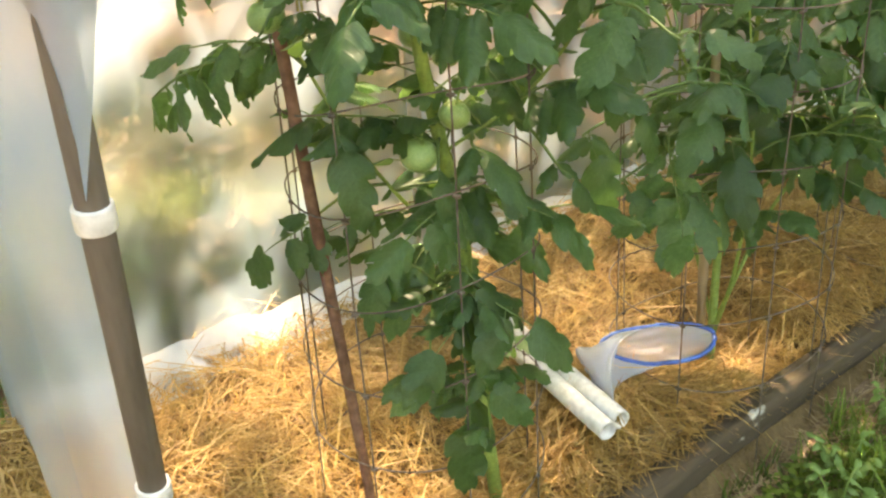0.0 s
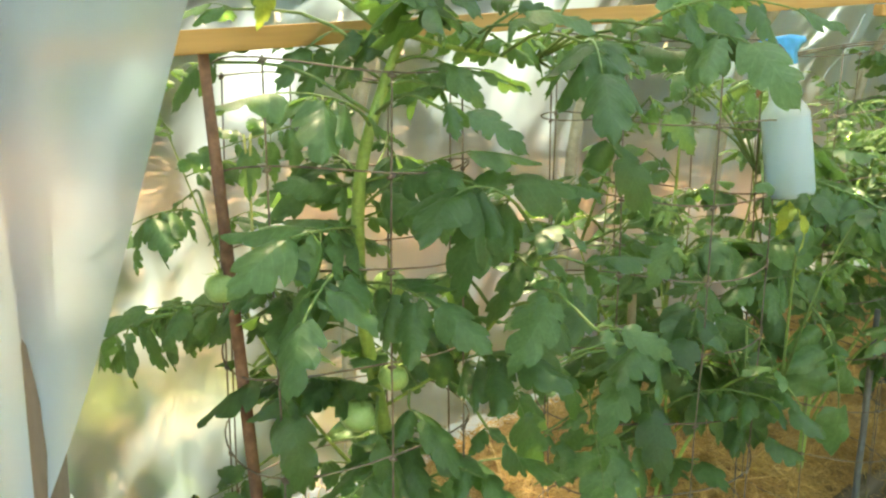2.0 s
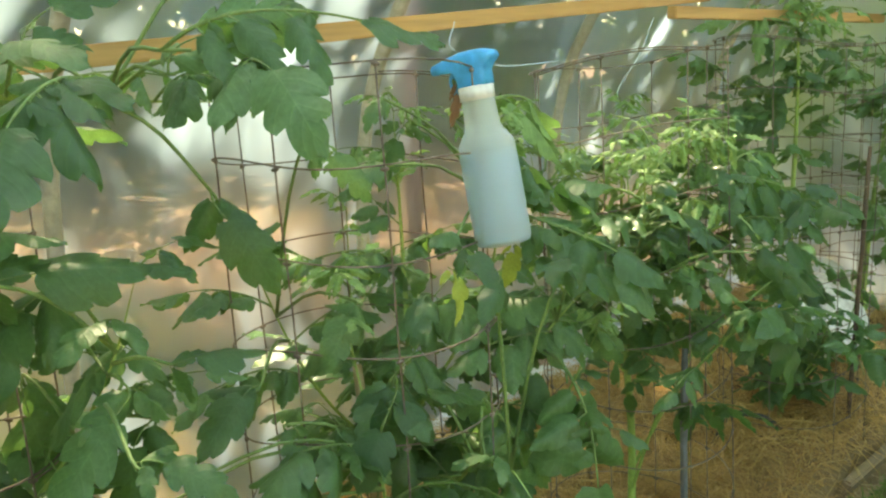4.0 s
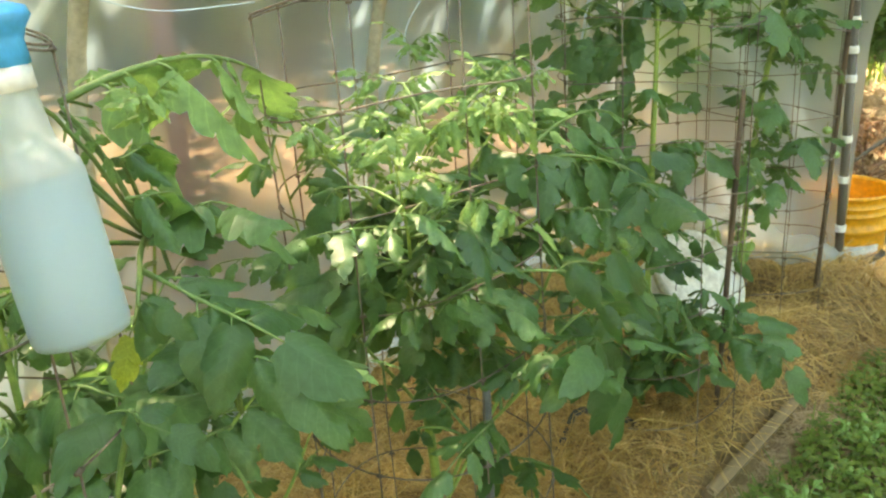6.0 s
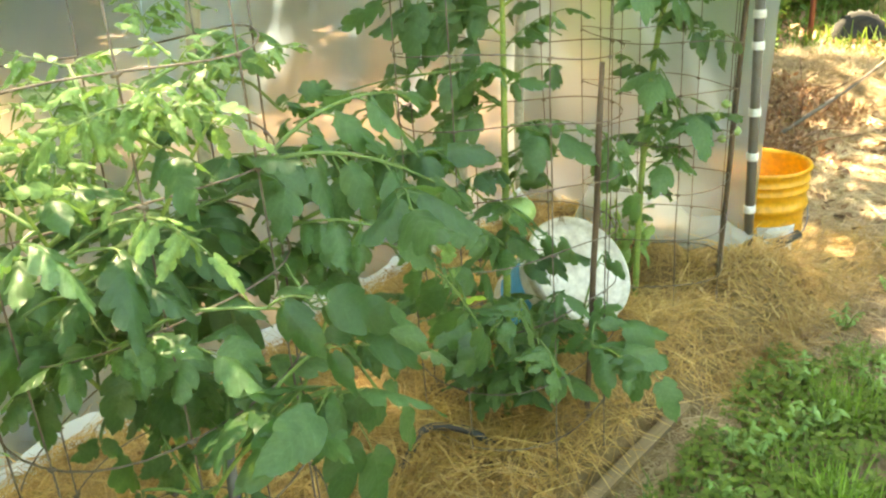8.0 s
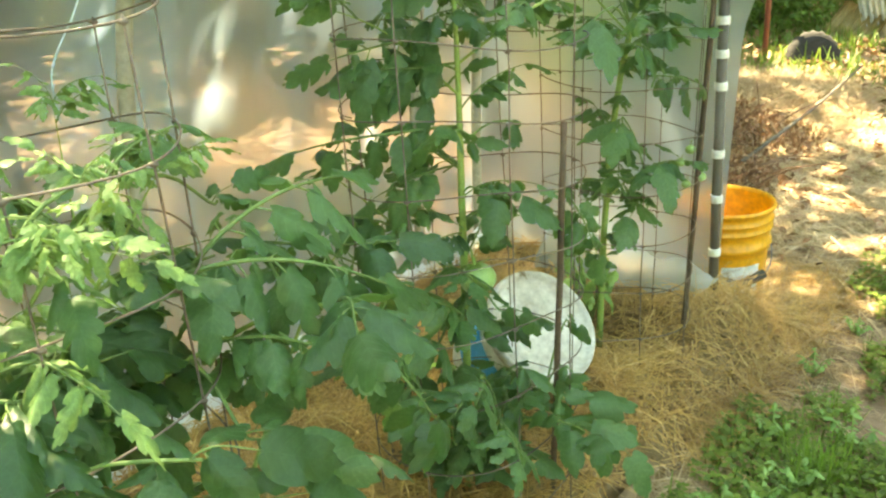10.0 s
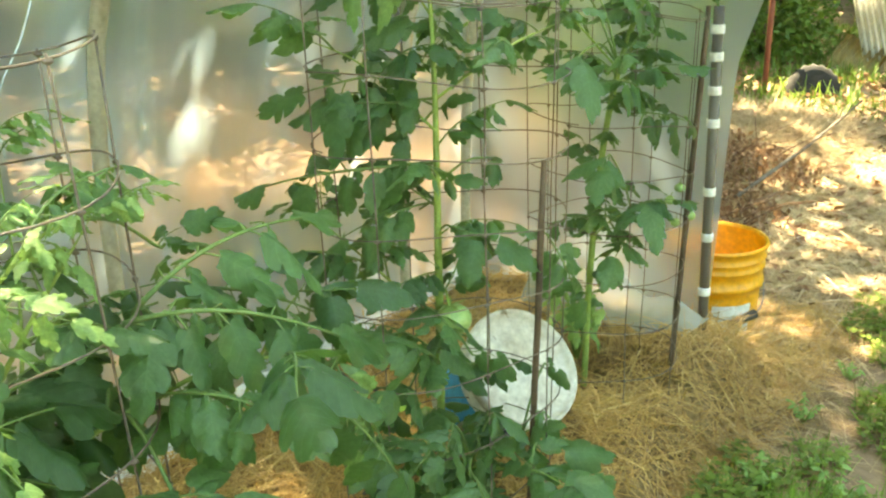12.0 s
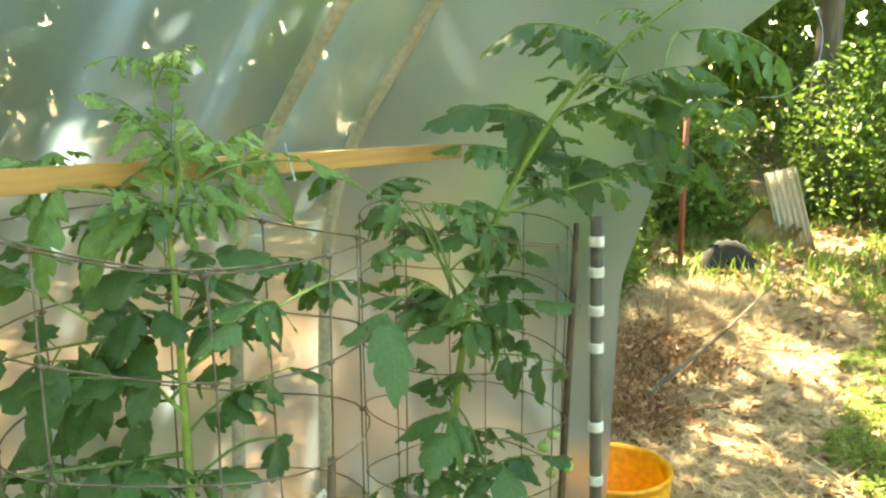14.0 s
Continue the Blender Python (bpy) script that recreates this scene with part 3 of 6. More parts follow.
def leaflet(verts, faces, idx, uvs, origin, heading, length, droop, fold, plump=1.0, depth=0.3, lobes=3.2):
    """An ovate blade with rounded lobes: heading is a 3x3 turn whose x axis runs along the midrib."""
    nu, nv = 20, 4
    k = len(verts)
    ph, ph2 = rnd(0, 1), rnd(0, 1)
    curl, twist, bow, wave = rnd(-0.1, 0.5), rnd(-0.7, 0.7), rnd(-0.12, 0.12), rnd(0.02, 0.05)
    for i in range(nu + 1):
        u = i / nu
        w = 0.66 * plump * math.sin(math.pi * min(1.0, 0.03 + 0.97 * u) ** 0.66) ** 0.86
        for j in range(-nv // 2, nv // 2 + 1):
            v = j / (nv // 2)
            s = (u * lobes + (ph if v > 0 else ph2)) % 1.0
            notch = max(0.0, 1 - s / 0.5) ** 1.3 + 0.3 * max(0.0, (s - 0.8) / 0.2)
            edge = 1.0 if u < 0.06 or u > 0.95 else 1 - depth * notch
            y = v * w * 0.5 * (edge if abs(v) > 0.9 else min(1.0, edge + 0.25))
            x = u - 0.09 * abs(v) * (1 - u) * (1 if u < 0.3 else 0.4) + 0.09 * v * v * s * min(1.0, depth * 3) * (u < 0.9)
            z = -droop * u * u - fold * abs(y) - curl * y * y * 4 + wave * math.sin(u * 11 + ph * 6 + v * 2) * abs(v)
            z += 0.016 * math.sin(u * 24 - abs(v) * 5) * (abs(v) * (1.3 - abs(v)))
            y += bow * u * u
            y, z = y * math.cos(twist * u) - z * math.sin(twist * u) * 0.3, z + y * math.sin(twist * u)
            verts.append(origin + heading @ Vector((x, y, z)) * length)
            uvs.append((u, v))
    m = nv + 1
    for i in range(nu):
        for j in range(nv):
            faces.append((k + i * m + j, k + i * m + j + 1, k + (i + 1) * m + j + 1, k + (i + 1) * m + j))
            idx.append(0)
    return k + nu * m + nv // 2


def leaf_mesh(leaf_mat, pairs, bare, side, end, depth, lobes, plump, sag, hang, small=0.5):
    """A compound leaf one unit long: a stalk, paired leaflets on short stalks of their own, and one at the end."""
    verts, faces, idx, uvs, rods = [], [], [], [], []
    run = 1.0 - end * 0.85
    sway = rnd(-0.06, 0.06)
    path = [Vector((u * run, sway * math.sin(u * 4), 0.3 * sag * u - sag * u * u)) for u in (k / 10 for k in range(11))]

    def on(u):
        k = min(int(u * 10), 9)
        return path[k].lerp(path[k + 1], u * 10 - k)

    def turn_at(u, yaw, pitch, roll):
        d = on(min(1.0, u + 0.05)) - on(max(0.0, u - 0.05))
        return d.to_track_quat("X", "Z").to_matrix() @ Euler((roll, pitch, yaw)).to_matrix()

    def hung(u, yaw, pitch, roll, stalk, ln, p):
        q = on(u) + turn_at(u, yaw * 0.9, pitch * 0.4, 0) @ Vector((stalk, 0, 0))
        rods.append((on(u), q))
        leaflet(verts, faces, idx, uvs, q, turn_at(u, yaw, pitch, roll), ln, rnd(0.1, 0.45), rnd(0.1, 0.7), p, depth * rnd(0.7, 1.25), lobes * rnd(0.85, 1.15))

    stations = [bare + (0.9 - bare) * (k / pairs) + rnd(-0.02, 0.02) for k in range(pairs)]
    for n, u in enumerate(stations):
        for way in (-1, 1):
            ln = side * rnd(0.82, 1.15) * (0.85 + 0.25 * (n + 1) / pairs)
            hung(min(1.0, max(0.05, u + rnd(-0.03, 0.03))), way * rnd(0.85, 1.35), hang * rnd(0.4, 1.4), way * rnd(-0.3, 0.25), rnd(0.03, 0.09), ln, plump * rnd(0.85, 1.1))
            if random.random() < small:
                hung(min(0.97, u + 0.1), way * rnd(1.0, 1.5), hang * rnd(0.3, 1.2), 0, 0.02, side * rnd(0.28, 0.45), plump * 1.15)
    tip = leaflet(verts, faces, idx, uvs, on(1.0), turn_at(1.0, rnd(-0.15, 0.15), rnd(0.0, hang * 0.6), rnd(-0.25, 0.25)), end, rnd(0.15, 0.4), rnd(0.05, 0.3), plump * rnd(1.0, 1.15), depth, lobes + 0.4)
    bm = tube(bmesh.new(), path, [0.0105 - 0.0006 * k for k in range(11)], 6)
    for p, q in rods:
        tube(bm, [p, p.lerp(q, 0.5) + Vector((0, 0, 0.004)), q], 0.0042, 4, caps=False)
    me = bpy.data.meshes.new("leaf")
    bm.verts.index_update()
    k = len(verts)
    verts += [v.co.copy() for v in bm.verts]
    for f in bm.faces:
        faces.append([k + v.index for v in f.verts])
        idx.append(1)
    bm.free()
    reach = verts[tip]
    fit_unit = reach.to_track_quat("X", "Z").to_matrix().inverted() * (1 / reach.length)
    me.from_pydata([tuple(fit_unit @ v) for v in verts], [], [tuple(f) for f in faces])
    me.materials.append(leaf_mat)
    me.materials.append(STALK)
    uvs += [(0.5, 0.5)] * (len(verts) - len(uvs))
    layer = me.uv_layers.new(name="blade")
    loops = np.empty(len(me.loops), dtype=np.int32)
    me.loops.foreach_get("vertex_index", loops)
    layer.data.foreach_set("uv", np.array(uvs, dtype=np.float32)[loops].ravel())
    me.polygons.foreach_set("material_index", idx)
    me.polygons.foreach_set("use_smooth", [True] * len(me.polygons))
    me.update()
    return me


# kinds of leaf: material, pairs, bare stalk, side and end leaflets, lobing, lobes, plumpness, sag, hang, small leaflets
BROAD_FULL = [leaf_mesh(LEAF, 4, 0.2, 0.23, 0.28, 0.42, 2.8, 0.95, s, 0.6, 0.5) for s in (0.2, 0.35, 0.5)]
BROAD_LONG = [leaf_mesh(LEAF, 3, 0.24, 0.3, 0.37, 0.4, 2.8, 0.98, s, 0.6, 0.6) for s in (0.15, 0.3, 0.45, 0.25)]
BROAD = [leaf_mesh(LEAF, 2, 0.28, 0.38, 0.5, 0.36, 2.8, 0.98, s, 0.6, 0.5) for s in (0.1, 0.25, 0.4, 0.3)]
BROAD_SHORT = [leaf_mesh(LEAF, 1, 0.2, 0.42, 0.78, d, 3.0, 0.92, s, 0.5, 0.3) for s, d in ((0.1, 0.4), (0.2, 0.5), (0.05, 0.3), (0.3, 0.4))]
TOOTHED = [leaf_mesh(LEAF, 3, 0.22, 0.29, 0.35, 0.55, 3.6, 0.74, s, 0.55, 0.7) for s in (0.15, 0.3, 0.45, 0.2)]
TOOTHED_SHORT = [leaf_mesh(LEAF, 1, 0.22, 0.42, 0.74, 0.55, 4.0, 0.74, s, 0.5, 0.6) for s in (0.1, 0.25, 0.2)]
SMOOTH = [leaf_mesh(LEAF, 1, 0.26, 0.46, 0.68, 0.22, 2.4, 0.84, s, 0.55, 0.2) for s in (0.1, 0.25, 0.35)]
SMOOTH_LONG = [leaf_mesh(LEAF, 3, 0.22, 0.3, 0.36, 0.22, 2.6, 1.0, s, 0.5, 0.5) for s in (0.15, 0.3)]
GOLDEN = [leaf_mesh(FADING, 1, 0.2, 0.3, 0.8, 0.3, 3.0, 0.8, 0.2, 0.5, 0.0)]
DEAD = [leaf_mesh(WITHERED, 1, 0.2, 0.35, 0.8, 0.4, 3.0, 0.5, 0.3, 0.8, 0.0)]
TIPS = [leaf_mesh(YOUNG, 3, 0.16, 0.3, 0.36, 0.55, 3.6, 0.62, s, 0.6, 0.6) for s in (0.15, 0.35, 0.55, 0.4)]
KINDS = {"B": (BROAD_LONG, BROAD, BROAD_SHORT), "T": (TOOTHED, TOOTHED, TOOTHED_SHORT), "S": (SMOOTH_LONG, SMOOTH_LONG, SMOOTH), "Y": (TIPS, TIPS, TIPS), "G": (GOLDEN, GOLDEN, GOLDEN), "D": (DEAD, DEAD, DEAD)}
BIG, MEDIUM = BROAD_LONG + BROAD_FULL + TOOTHED[:2], BROAD + SMOOTH_LONG[:1]
STEM_LINES = {}
FILL = 1.35  # wider spacing of the leaves that spiral round the stems


def leaf_at(plant, kind, base, tip):
    """A leaf whose stalk starts at base and whose end leaflet reaches tip, tied to the nearest stem."""
    o = plant.matrix_world.translation
    base, tip = Vector(base) - o, Vector(tip) - o
    d = (tip - base) * (1.4 if kind == "Y" else 1.05)
    x = d.normalized()
    ref = Vector((0.5, -0.25, 0.83))
    z = (ref - x * ref.dot(x)).normalized()
    turn = Matrix((x, z.cross(x), z)).transposed().to_4x4() @ Matrix.Rotation(rnd(-0.35, 0.35), 4, "X")
    ob = new("leaf", random.choice(BROAD_FULL if kind == "B" and d.length > 0.25 else KINDS[kind][0 if d.length > 0.19 else 1 if d.length > 0.155 else 2]))
    ob.parent = plant
    ob.matrix_local = Matrix.Translation(base) @ turn @ Matrix.Scale(d.length, 4)
    root = min(STEM_LINES[plant.name], key=lambda p: (p - base).length + max(0.0, p.z - base.z) * 0.5)
    gap = (root - base).length
    if 0.012 < gap < 0.3:
        pts = spline([root, root.lerp(base, 0.5) + Vector((0, 0, 0.12 * gap)), base, base + x * d.length * 0.1], 9)
        part("petiole", tube(bmesh.new(), pts, [0.0025 - 0.00012 * k for k in range(9)], 6), STALK, plant)


OPEN_AIR = [((-0.5, 0.22, 1.0), 0.09), ((-0.5, 0.24, 1.1), 0.08), ((-0.42, 0.17, 1.05), 0.09), ((-0.52, 0.26, 0.86), 0.085), ((-0.40, 0.16, 0.89), 0.085), ((-0.28, 0.06, 0.92), 0.09), ((-0.55, 0.24, 1.24), 0.07), ((-0.45, 0.17, 1.24), 0.08), ((-0.4, 0.91, 1.03), 0.1), ((-0.3, 0.89, 1.0), 0.1), ((-0.21, 0.86, 1.02), 0.1), ((-0.3, 0.84, 0.96), 0.09), ((-0.6, 0.82, 0.4), 0.1), ((-0.53, 0.72, 0.46), 0.11), ((-0.58, 0.8, 0.25), 0.13), ((-0.3, 0.75, 1.04), 0.12)]  # where no leaf hangs


def set_leaf(plant, meshes, at, yaw, pitch, scale):
    mid = plant.matrix_world.translation + Vector(at) + Vector((math.cos(yaw), math.sin(yaw), 0.2)) * 0.14 * scale
    if any((mid - Vector(c)).length < r for c, r in OPEN_AIR):
        return None
    ob = new("leaf", random.choice(meshes))
    ob.parent = plant
    long = 0.13 if meshes is TIPS else 0.15 if meshes is MEDIUM else 0.24
    ob.matrix_local = Matrix.Translation(at) @ Euler((rnd(-0.35, 0.35), 0.25 - pitch, yaw)).to_matrix().to_4x4() @ Matrix.Scale(scale * long, 4)
    return ob


def tomato_mesh():
    bm = bmesh.new()
    prof = []
    for k in range(17):
        a = math.pi * k / 16
        prof.append((max(0.0005, math.sin(a) * (1 + 0.05 * math.cos(a))), -math.cos(a) * 0.86 - (0.07 if k > 13 else 0)))
    lathe(bm, prof, 24)
    for v in bm.verts:
        a = math.atan2(v.co.y, v.co.x)
        s = 1 + 0.025 * math.cos(5 * a) * max(0.0, v.co.z)
        v.co.x *= s
        v.co.y *= s
    me = link(bm, "tomato")
    me.materials.append(FRUIT)
    me.polygons.foreach_set("use_smooth", [True] * len(me.polygons))
    bm = bmesh.new()
    for k in range(5):
        a = k * 1.2566 + 0.2
        d, s = Vector((math.cos(a), math.sin(a), 0)), Vector((-math.sin(a), math.cos(a), 0))
        z = Vector((0, 0, 1))
        ring = [(0.0, 0.10, 0.84), (0.35, 0.13, 0.86), (0.75, 0.06, 0.84), (1.0, 0.005, 1.0)]
        rows = [(bm.verts.new(d * u - s * w + z * h), bm.verts.new(d * u + s * w + z * h)) for u, w, h in ring]
        for p, q in zip(rows, rows[1:]):
            bm.faces.new((p[0], q[0], q[1], p[1]))
    tube(bm, [(0, 0, 0.8), (0.02, 0, 1.3), (0.2, 0, 1.8)], [0.09, 0.075, 0.06], 6)
    cal = link(bm, "calyx")
    cal.materials.append(STEM)
    return me, cal


TOMATO, CALYX = tomato_mesh()


def hang_tomato(plant, at, radius, lean=0.2):
    ob = new("tomato", TOMATO)
    ob.parent = plant
    ob["label"] = "unripe green tomato"
    ob.matrix_local = Matrix.Translation(at) @ Euler((rnd(-lean, lean), rnd(-lean, lean), rnd(0, 6))).to_matrix().to_4x4() @ Matrix.Scale(radius, 4)
    c = new("calyx", CALYX)
    c.parent = ob
    return ob


def tomato_plant(base, label):
    return thing("tomato_plant", base, label, "tomato plant", "tomato plants in the bed")


def vine(plant, pts, thick, first, gap, scale, tips):
    """A stem through pts with leaves spiralling round it from the length first on."""
    base = plant.matrix_world.translation
    turn = rnd(0, 6.28)
    thick = thick * (0.78 if thick > 0.01 else 0.5)
    line = spline([Vector(p) - base for p in pts], 28)
    part("stem", tube(bmesh.new(), line, [thick * (1 - 0.35 * k / 27 - 0.57 * (k / 27) ** 3) for k in range(28)], 10), STEM, plant)
    STEM_LINES.setdefault(plant.name, []).extend(line[:21])
    run = [0.0]
    for a, b in zip(line, line[1:]):
        run.append(run[-1] + (b - a).length)
    s = first
    while s < run[-1]:
        k = next(i for i in range(len(run)) if run[i] >= s) - 1
        p = line[k].lerp(line[k + 1], (s - run[k]) / max(1e-6, run[k + 1] - run[k]))
        u = s / run[-1]
        turn += 2.4 + rnd(-0.5, 0.5)
        meshes = TIPS if tips == 2 or (tips and u > 0.86) else (MEDIUM if p.z + base.z < 0.42 or u > 0.78 else BIG)
        set_leaf(plant, meshes, p, turn, rnd(0.05, 0.6) if u < 0.85 else rnd(0.1, 0.8), scale * rnd(0.8, 1.15) * (1 if u < 0.8 else 0.85))
        s += FILL * gap * rnd(0.7, 1.3)
    for _ in range(3 if tips else 0):
        turn += 2.1
        set_leaf(plant, TIPS, line[-1], turn, rnd(0.1, 0.8), rnd(0.5, 0.75))


plant = tomato_plant((-0.58, 0.34, 0.1), "tall staked tomato plant with green fruit and lobed leaves")
vine(plant, [(-0.58, 0.34, 0.1), (-0.6, 0.325, 0.43), (-0.6, 0.32, 0.57), (-0.6, 0.295, 0.7), (-0.59, 0.265, 0.84), (-0.56, 0.245, 1.0), (-0.555, 0.28, 1.11), (-0.55, 0.312, 1.18), (-0.55, 0.33, 1.26), (-0.55, 0.34, 1.42)], 0.0142, 0.24, 0.034, 0.95, True)
vine(plant, [(-0.6, 0.32, 0.52), (-0.66, 0.22, 0.68), (-0.7, 0.14, 0.88), (-0.74, 0.08, 1.1)], 0.006, 0.05, 0.036, 0.8, True)
vine(plant, [(-0.55, 0.312, 1.17), (-0.54, 0.37, 1.155), (-0.52, 0.46, 1.14), (-0.47, 0.66, 1.12)], 0.0075, 0.05, 0.04, 0.95, True)
vine(plant, [(-0.6, 0.3, 0.68), (-0.52, 0.38, 0.76), (-0.45, 0.43, 0.88), (-0.42, 0.46, 0.98)], 0.005, 0.06, 0.034, 0.8, False)
vine(plant, [(-0.6, 0.32, 0.5), (-0.58, 0.26, 0.52), (-0.55, 0.22, 0.46), (-0.54, 0.2, 0.36)], 0.005, 0.03, 0.034, 0.72, False)
vine(plant, [(-0.59, 0.33, 0.4), (-0.54, 0.3, 0.42), (-0.5, 0.27, 0.36), (-0.49, 0.26, 0.28)], 0.005, 0.03, 0.034, 0.66, False)
vine(plant, [(-0.58, 0.25, 0.92), (-0.66, 0.34, 0.98), (-0.74, 0.44, 1.02)], 0.005, 0.05, 0.042, 0.85, False)
hang_tomato(plant, Vector((-0.66, 0.367, 0.826)) - plant.matrix_world.translation, 0.025)
hang_tomato(plant, Vector((-0.66, 0.314, 0.822)) - plant.matrix_world.translation, 0.023)
hang_tomato(plant, Vector((-0.655, 0.356, 0.787)) - plant.matrix_world.translation, 0.02)
hang_tomato(plant, Vector((-0.66, 0.111, 0.877)) - plant.matrix_world.translation, 0.022)
hang_tomato(plant, Vector((-0.6, 0.281, 1.226)) - plant.matrix_world.translation, 0.021)
hang_tomato(plant, Vector((-0.6, 0.312, 1.25)) - plant.matrix_world.translation, 0.019)
hang_tomato(plant, Vector((-0.6, 0.345, 1.2)) - plant.matrix_world.translation, 0.018)
hang_tomato(plant, Vector((-0.56, 0.29, 0.74)) - plant.matrix_world.translation, 0.02)
hang_tomato(plant, Vector((-0.57, 0.24, 0.7)) - plant.matrix_world.translation, 0.024)
leaf_at(plant, "B", (-0.56, 0.25, 0.89), (-0.4, 0.04, 0.84))
leaf_at(plant, "B", (-0.55, 0.24, 0.88), (-0.36, 0.26, 0.84))
leaf_at(plant, "B", (-0.58, 0.26, 0.94), (-0.5, 0.04, 0.92))
leaf_at(plant, "T", (-0.62, 0.22, 1.07), (-0.7, 0.09, 1.02))
leaf_at(plant, "B", (-0.68, 0.14, 1.14), (-0.75, 0.11, 1.08))
leaf_at(plant, "T", (-0.6, 0.32, 1.11), (-0.68, 0.13, 1.14))
leaf_at(plant, "T", (-0.85, 0.18, 0.96), (-0.92, 0.12, 0.84))
leaf_at(plant, "B", (-0.8, 0.2, 0.83), (-0.97, 0.09, 0.69))
leaf_at(plant, "T", (-0.6, 0.26, 0.99), (-0.62, 0.15, 0.99))
leaf_at(plant, "B", (-0.5, 0.32, 1.14), (-0.45, 0.34, 1.09))
leaf_at(plant, "T", (-0.4, 0.23, 1.1), (-0.31, 0.26, 1.06))
leaf_at(plant, "B", (-0.5, 0.32, 1.11), (-0.5, 0.25, 1.09))
leaf_at(plant, "B", (-0.42, 0.33, 1.0), (-0.37, 0.18, 0.97))
leaf_at(plant, "B", (-0.47, 0.41, 0.97), (-0.47, 0.32, 0.86))
leaf_at(plant, "B", (-0.47, 0.46, 0.9), (-0.47, 0.37, 0.81))
leaf_at(plant, "B", (-0.47, 0.34, 1.0), (-0.42, 0.47, 0.98))
leaf_at(plant, "B", (-0.44, 0.56, 1.04), (-0.4, 0.6, 0.93))
leaf_at(plant, "B", (-0.36, 0.41, 1.16), (-0.22, 0.28, 1.08))
leaf_at(plant, "B", (-0.45, 0.38, 1.18), (-0.35, 0.41, 1.17))
leaf_at(plant, "T", (-0.48, 0.41, 1.19), (-0.45, 0.53, 1.25))
leaf_at(plant, "T", (-0.32, 0.46, 1.18), (-0.18, 0.63, 1.17))
leaf_at(plant, "B", (-0.3, 0.52, 1.16), (-0.15, 0.48, 1.1))
leaf_at(plant, "B", (-0.35, 0.48, 1.16), (-0.3, 0.6, 1.2))
leaf_at(plant, "B", (-0.5, 0.83, 1.28), (-0.5, 0.9, 1.23))
leaf_at(plant, "B", (-0.5, 0.68, 1.3), (-0.5, 0.7, 1.24))
leaf_at(plant, "B", (-0.65, 0.17, 1.28), (-0.62, 0.16, 1.2))
leaf_at(plant, "B", (-0.68, 0.18, 1.24), (-0.72, 0.1, 1.26))
leaf_at(plant, "B", (-0.68, 0.16, 1.2), (-0.75, 0.1, 1.17))
leaf_at(plant, "T", (-0.31, 0.38, 0.85), (-0.24, 0.43, 0.82))
leaf_at(plant, "B", (-0.4, 0.47, 0.89), (-0.35, 0.54, 0.89))
leaf_at(plant, "B", (-0.42, 0.43, 0.88), (-0.4, 0.34, 0.78))
leaf_at(plant, "B", (-0.55, 0.34, 0.8), (-0.52, 0.37, 0.71))
leaf_at(plant, "B", (-0.45, 0.47, 0.82), (-0.42, 0.42, 0.72))
leaf_at(plant, "B", (-0.66, 0.15, 0.63), (-0.75, 0.08, 0.52))
leaf_at(plant, "B", (-0.6, 0.15, 0.75), (-0.55, 0.14, 0.64))
leaf_at(plant, "B", (-0.52, 0.23, 0.7), (-0.5, 0.22, 0.64))
leaf_at(plant, "B", (-0.53, 0.29, 0.71), (-0.45, 0.3, 0.64))
leaf_at(plant, "B", (-0.48, 0.33, 0.63), (-0.42, 0.38, 0.55))
leaf_at(plant, "B", (-0.45, 0.35, 0.69), (-0.42, 0.39, 0.62))
leaf_at(plant, "B", (-0.52, 0.27, 0.53), (-0.42, 0.34, 0.42))
leaf_at(plant, "B", (-0.55, 0.27, 0.49), (-0.5, 0.14, 0.42))
leaf_at(plant, "B", (-0.52, 0.26, 0.37), (-0.5, 0.22, 0.24))
leaf_at(plant, "B", (-0.5, 0.25, 0.42), (-0.45, 0.3, 0.34))
leaf_at(plant, "B", (-0.6, 0.27, 0.56), (-0.6, 0.19, 0.45))
leaf_at(plant, "B", (-0.6, 0.21, 0.56), (-0.6, 0.16, 0.47))
leaf_at(plant, "B", (-0.52, 0.26, 0.56), (-0.48, 0.29, 0.46))
leaf_at(plant, "B", (-0.66, 0.2, 0.57), (-0.68, 0.11, 0.56))
leaf_at(plant, "B", (-0.58, 0.15, 0.86), (-0.46, 0.08, 0.83))
leaf_at(plant, "B", (-0.72, 0.16, 0.82), (-0.97, 0.09, 0.69))
leaf_at(plant, "B", (-0.56, 0.39, 0.87), (-0.56, 0.4, 0.73))
leaf_at(plant, "G", (-0.62, 0.17, 1.235), (-0.62, 0.155, 1.178))
leaf_at(plant, "G", (-0.585, 0.298, 1.215), (-0.585, 0.289, 1.174))
plant = tomato_plant((-0.62, 0.93, 0.08), "dense bushy tomato plant spilling over the straw")
vine(plant, [(-0.62, 0.93, 0.08), (-0.63, 0.95, 0.35), (-0.6, 0.96, 0.65), (-0.58, 0.95, 1.08)], 0.011, 0.4, 0.03, 1.0, True)
vine(plant, [(-0.62, 0.93, 0.12), (-0.52, 0.84, 0.35), (-0.47, 0.78, 0.6), (-0.48, 0.74, 0.9)], 0.008, 0.36, 0.036, 0.95, True)
vine(plant, [(-0.62, 0.93, 0.15), (-0.58, 1.06, 0.4), (-0.46, 1.14, 0.58), (-0.38, 1.16, 0.74)], 0.008, 0.34, 0.036, 0.95, True)
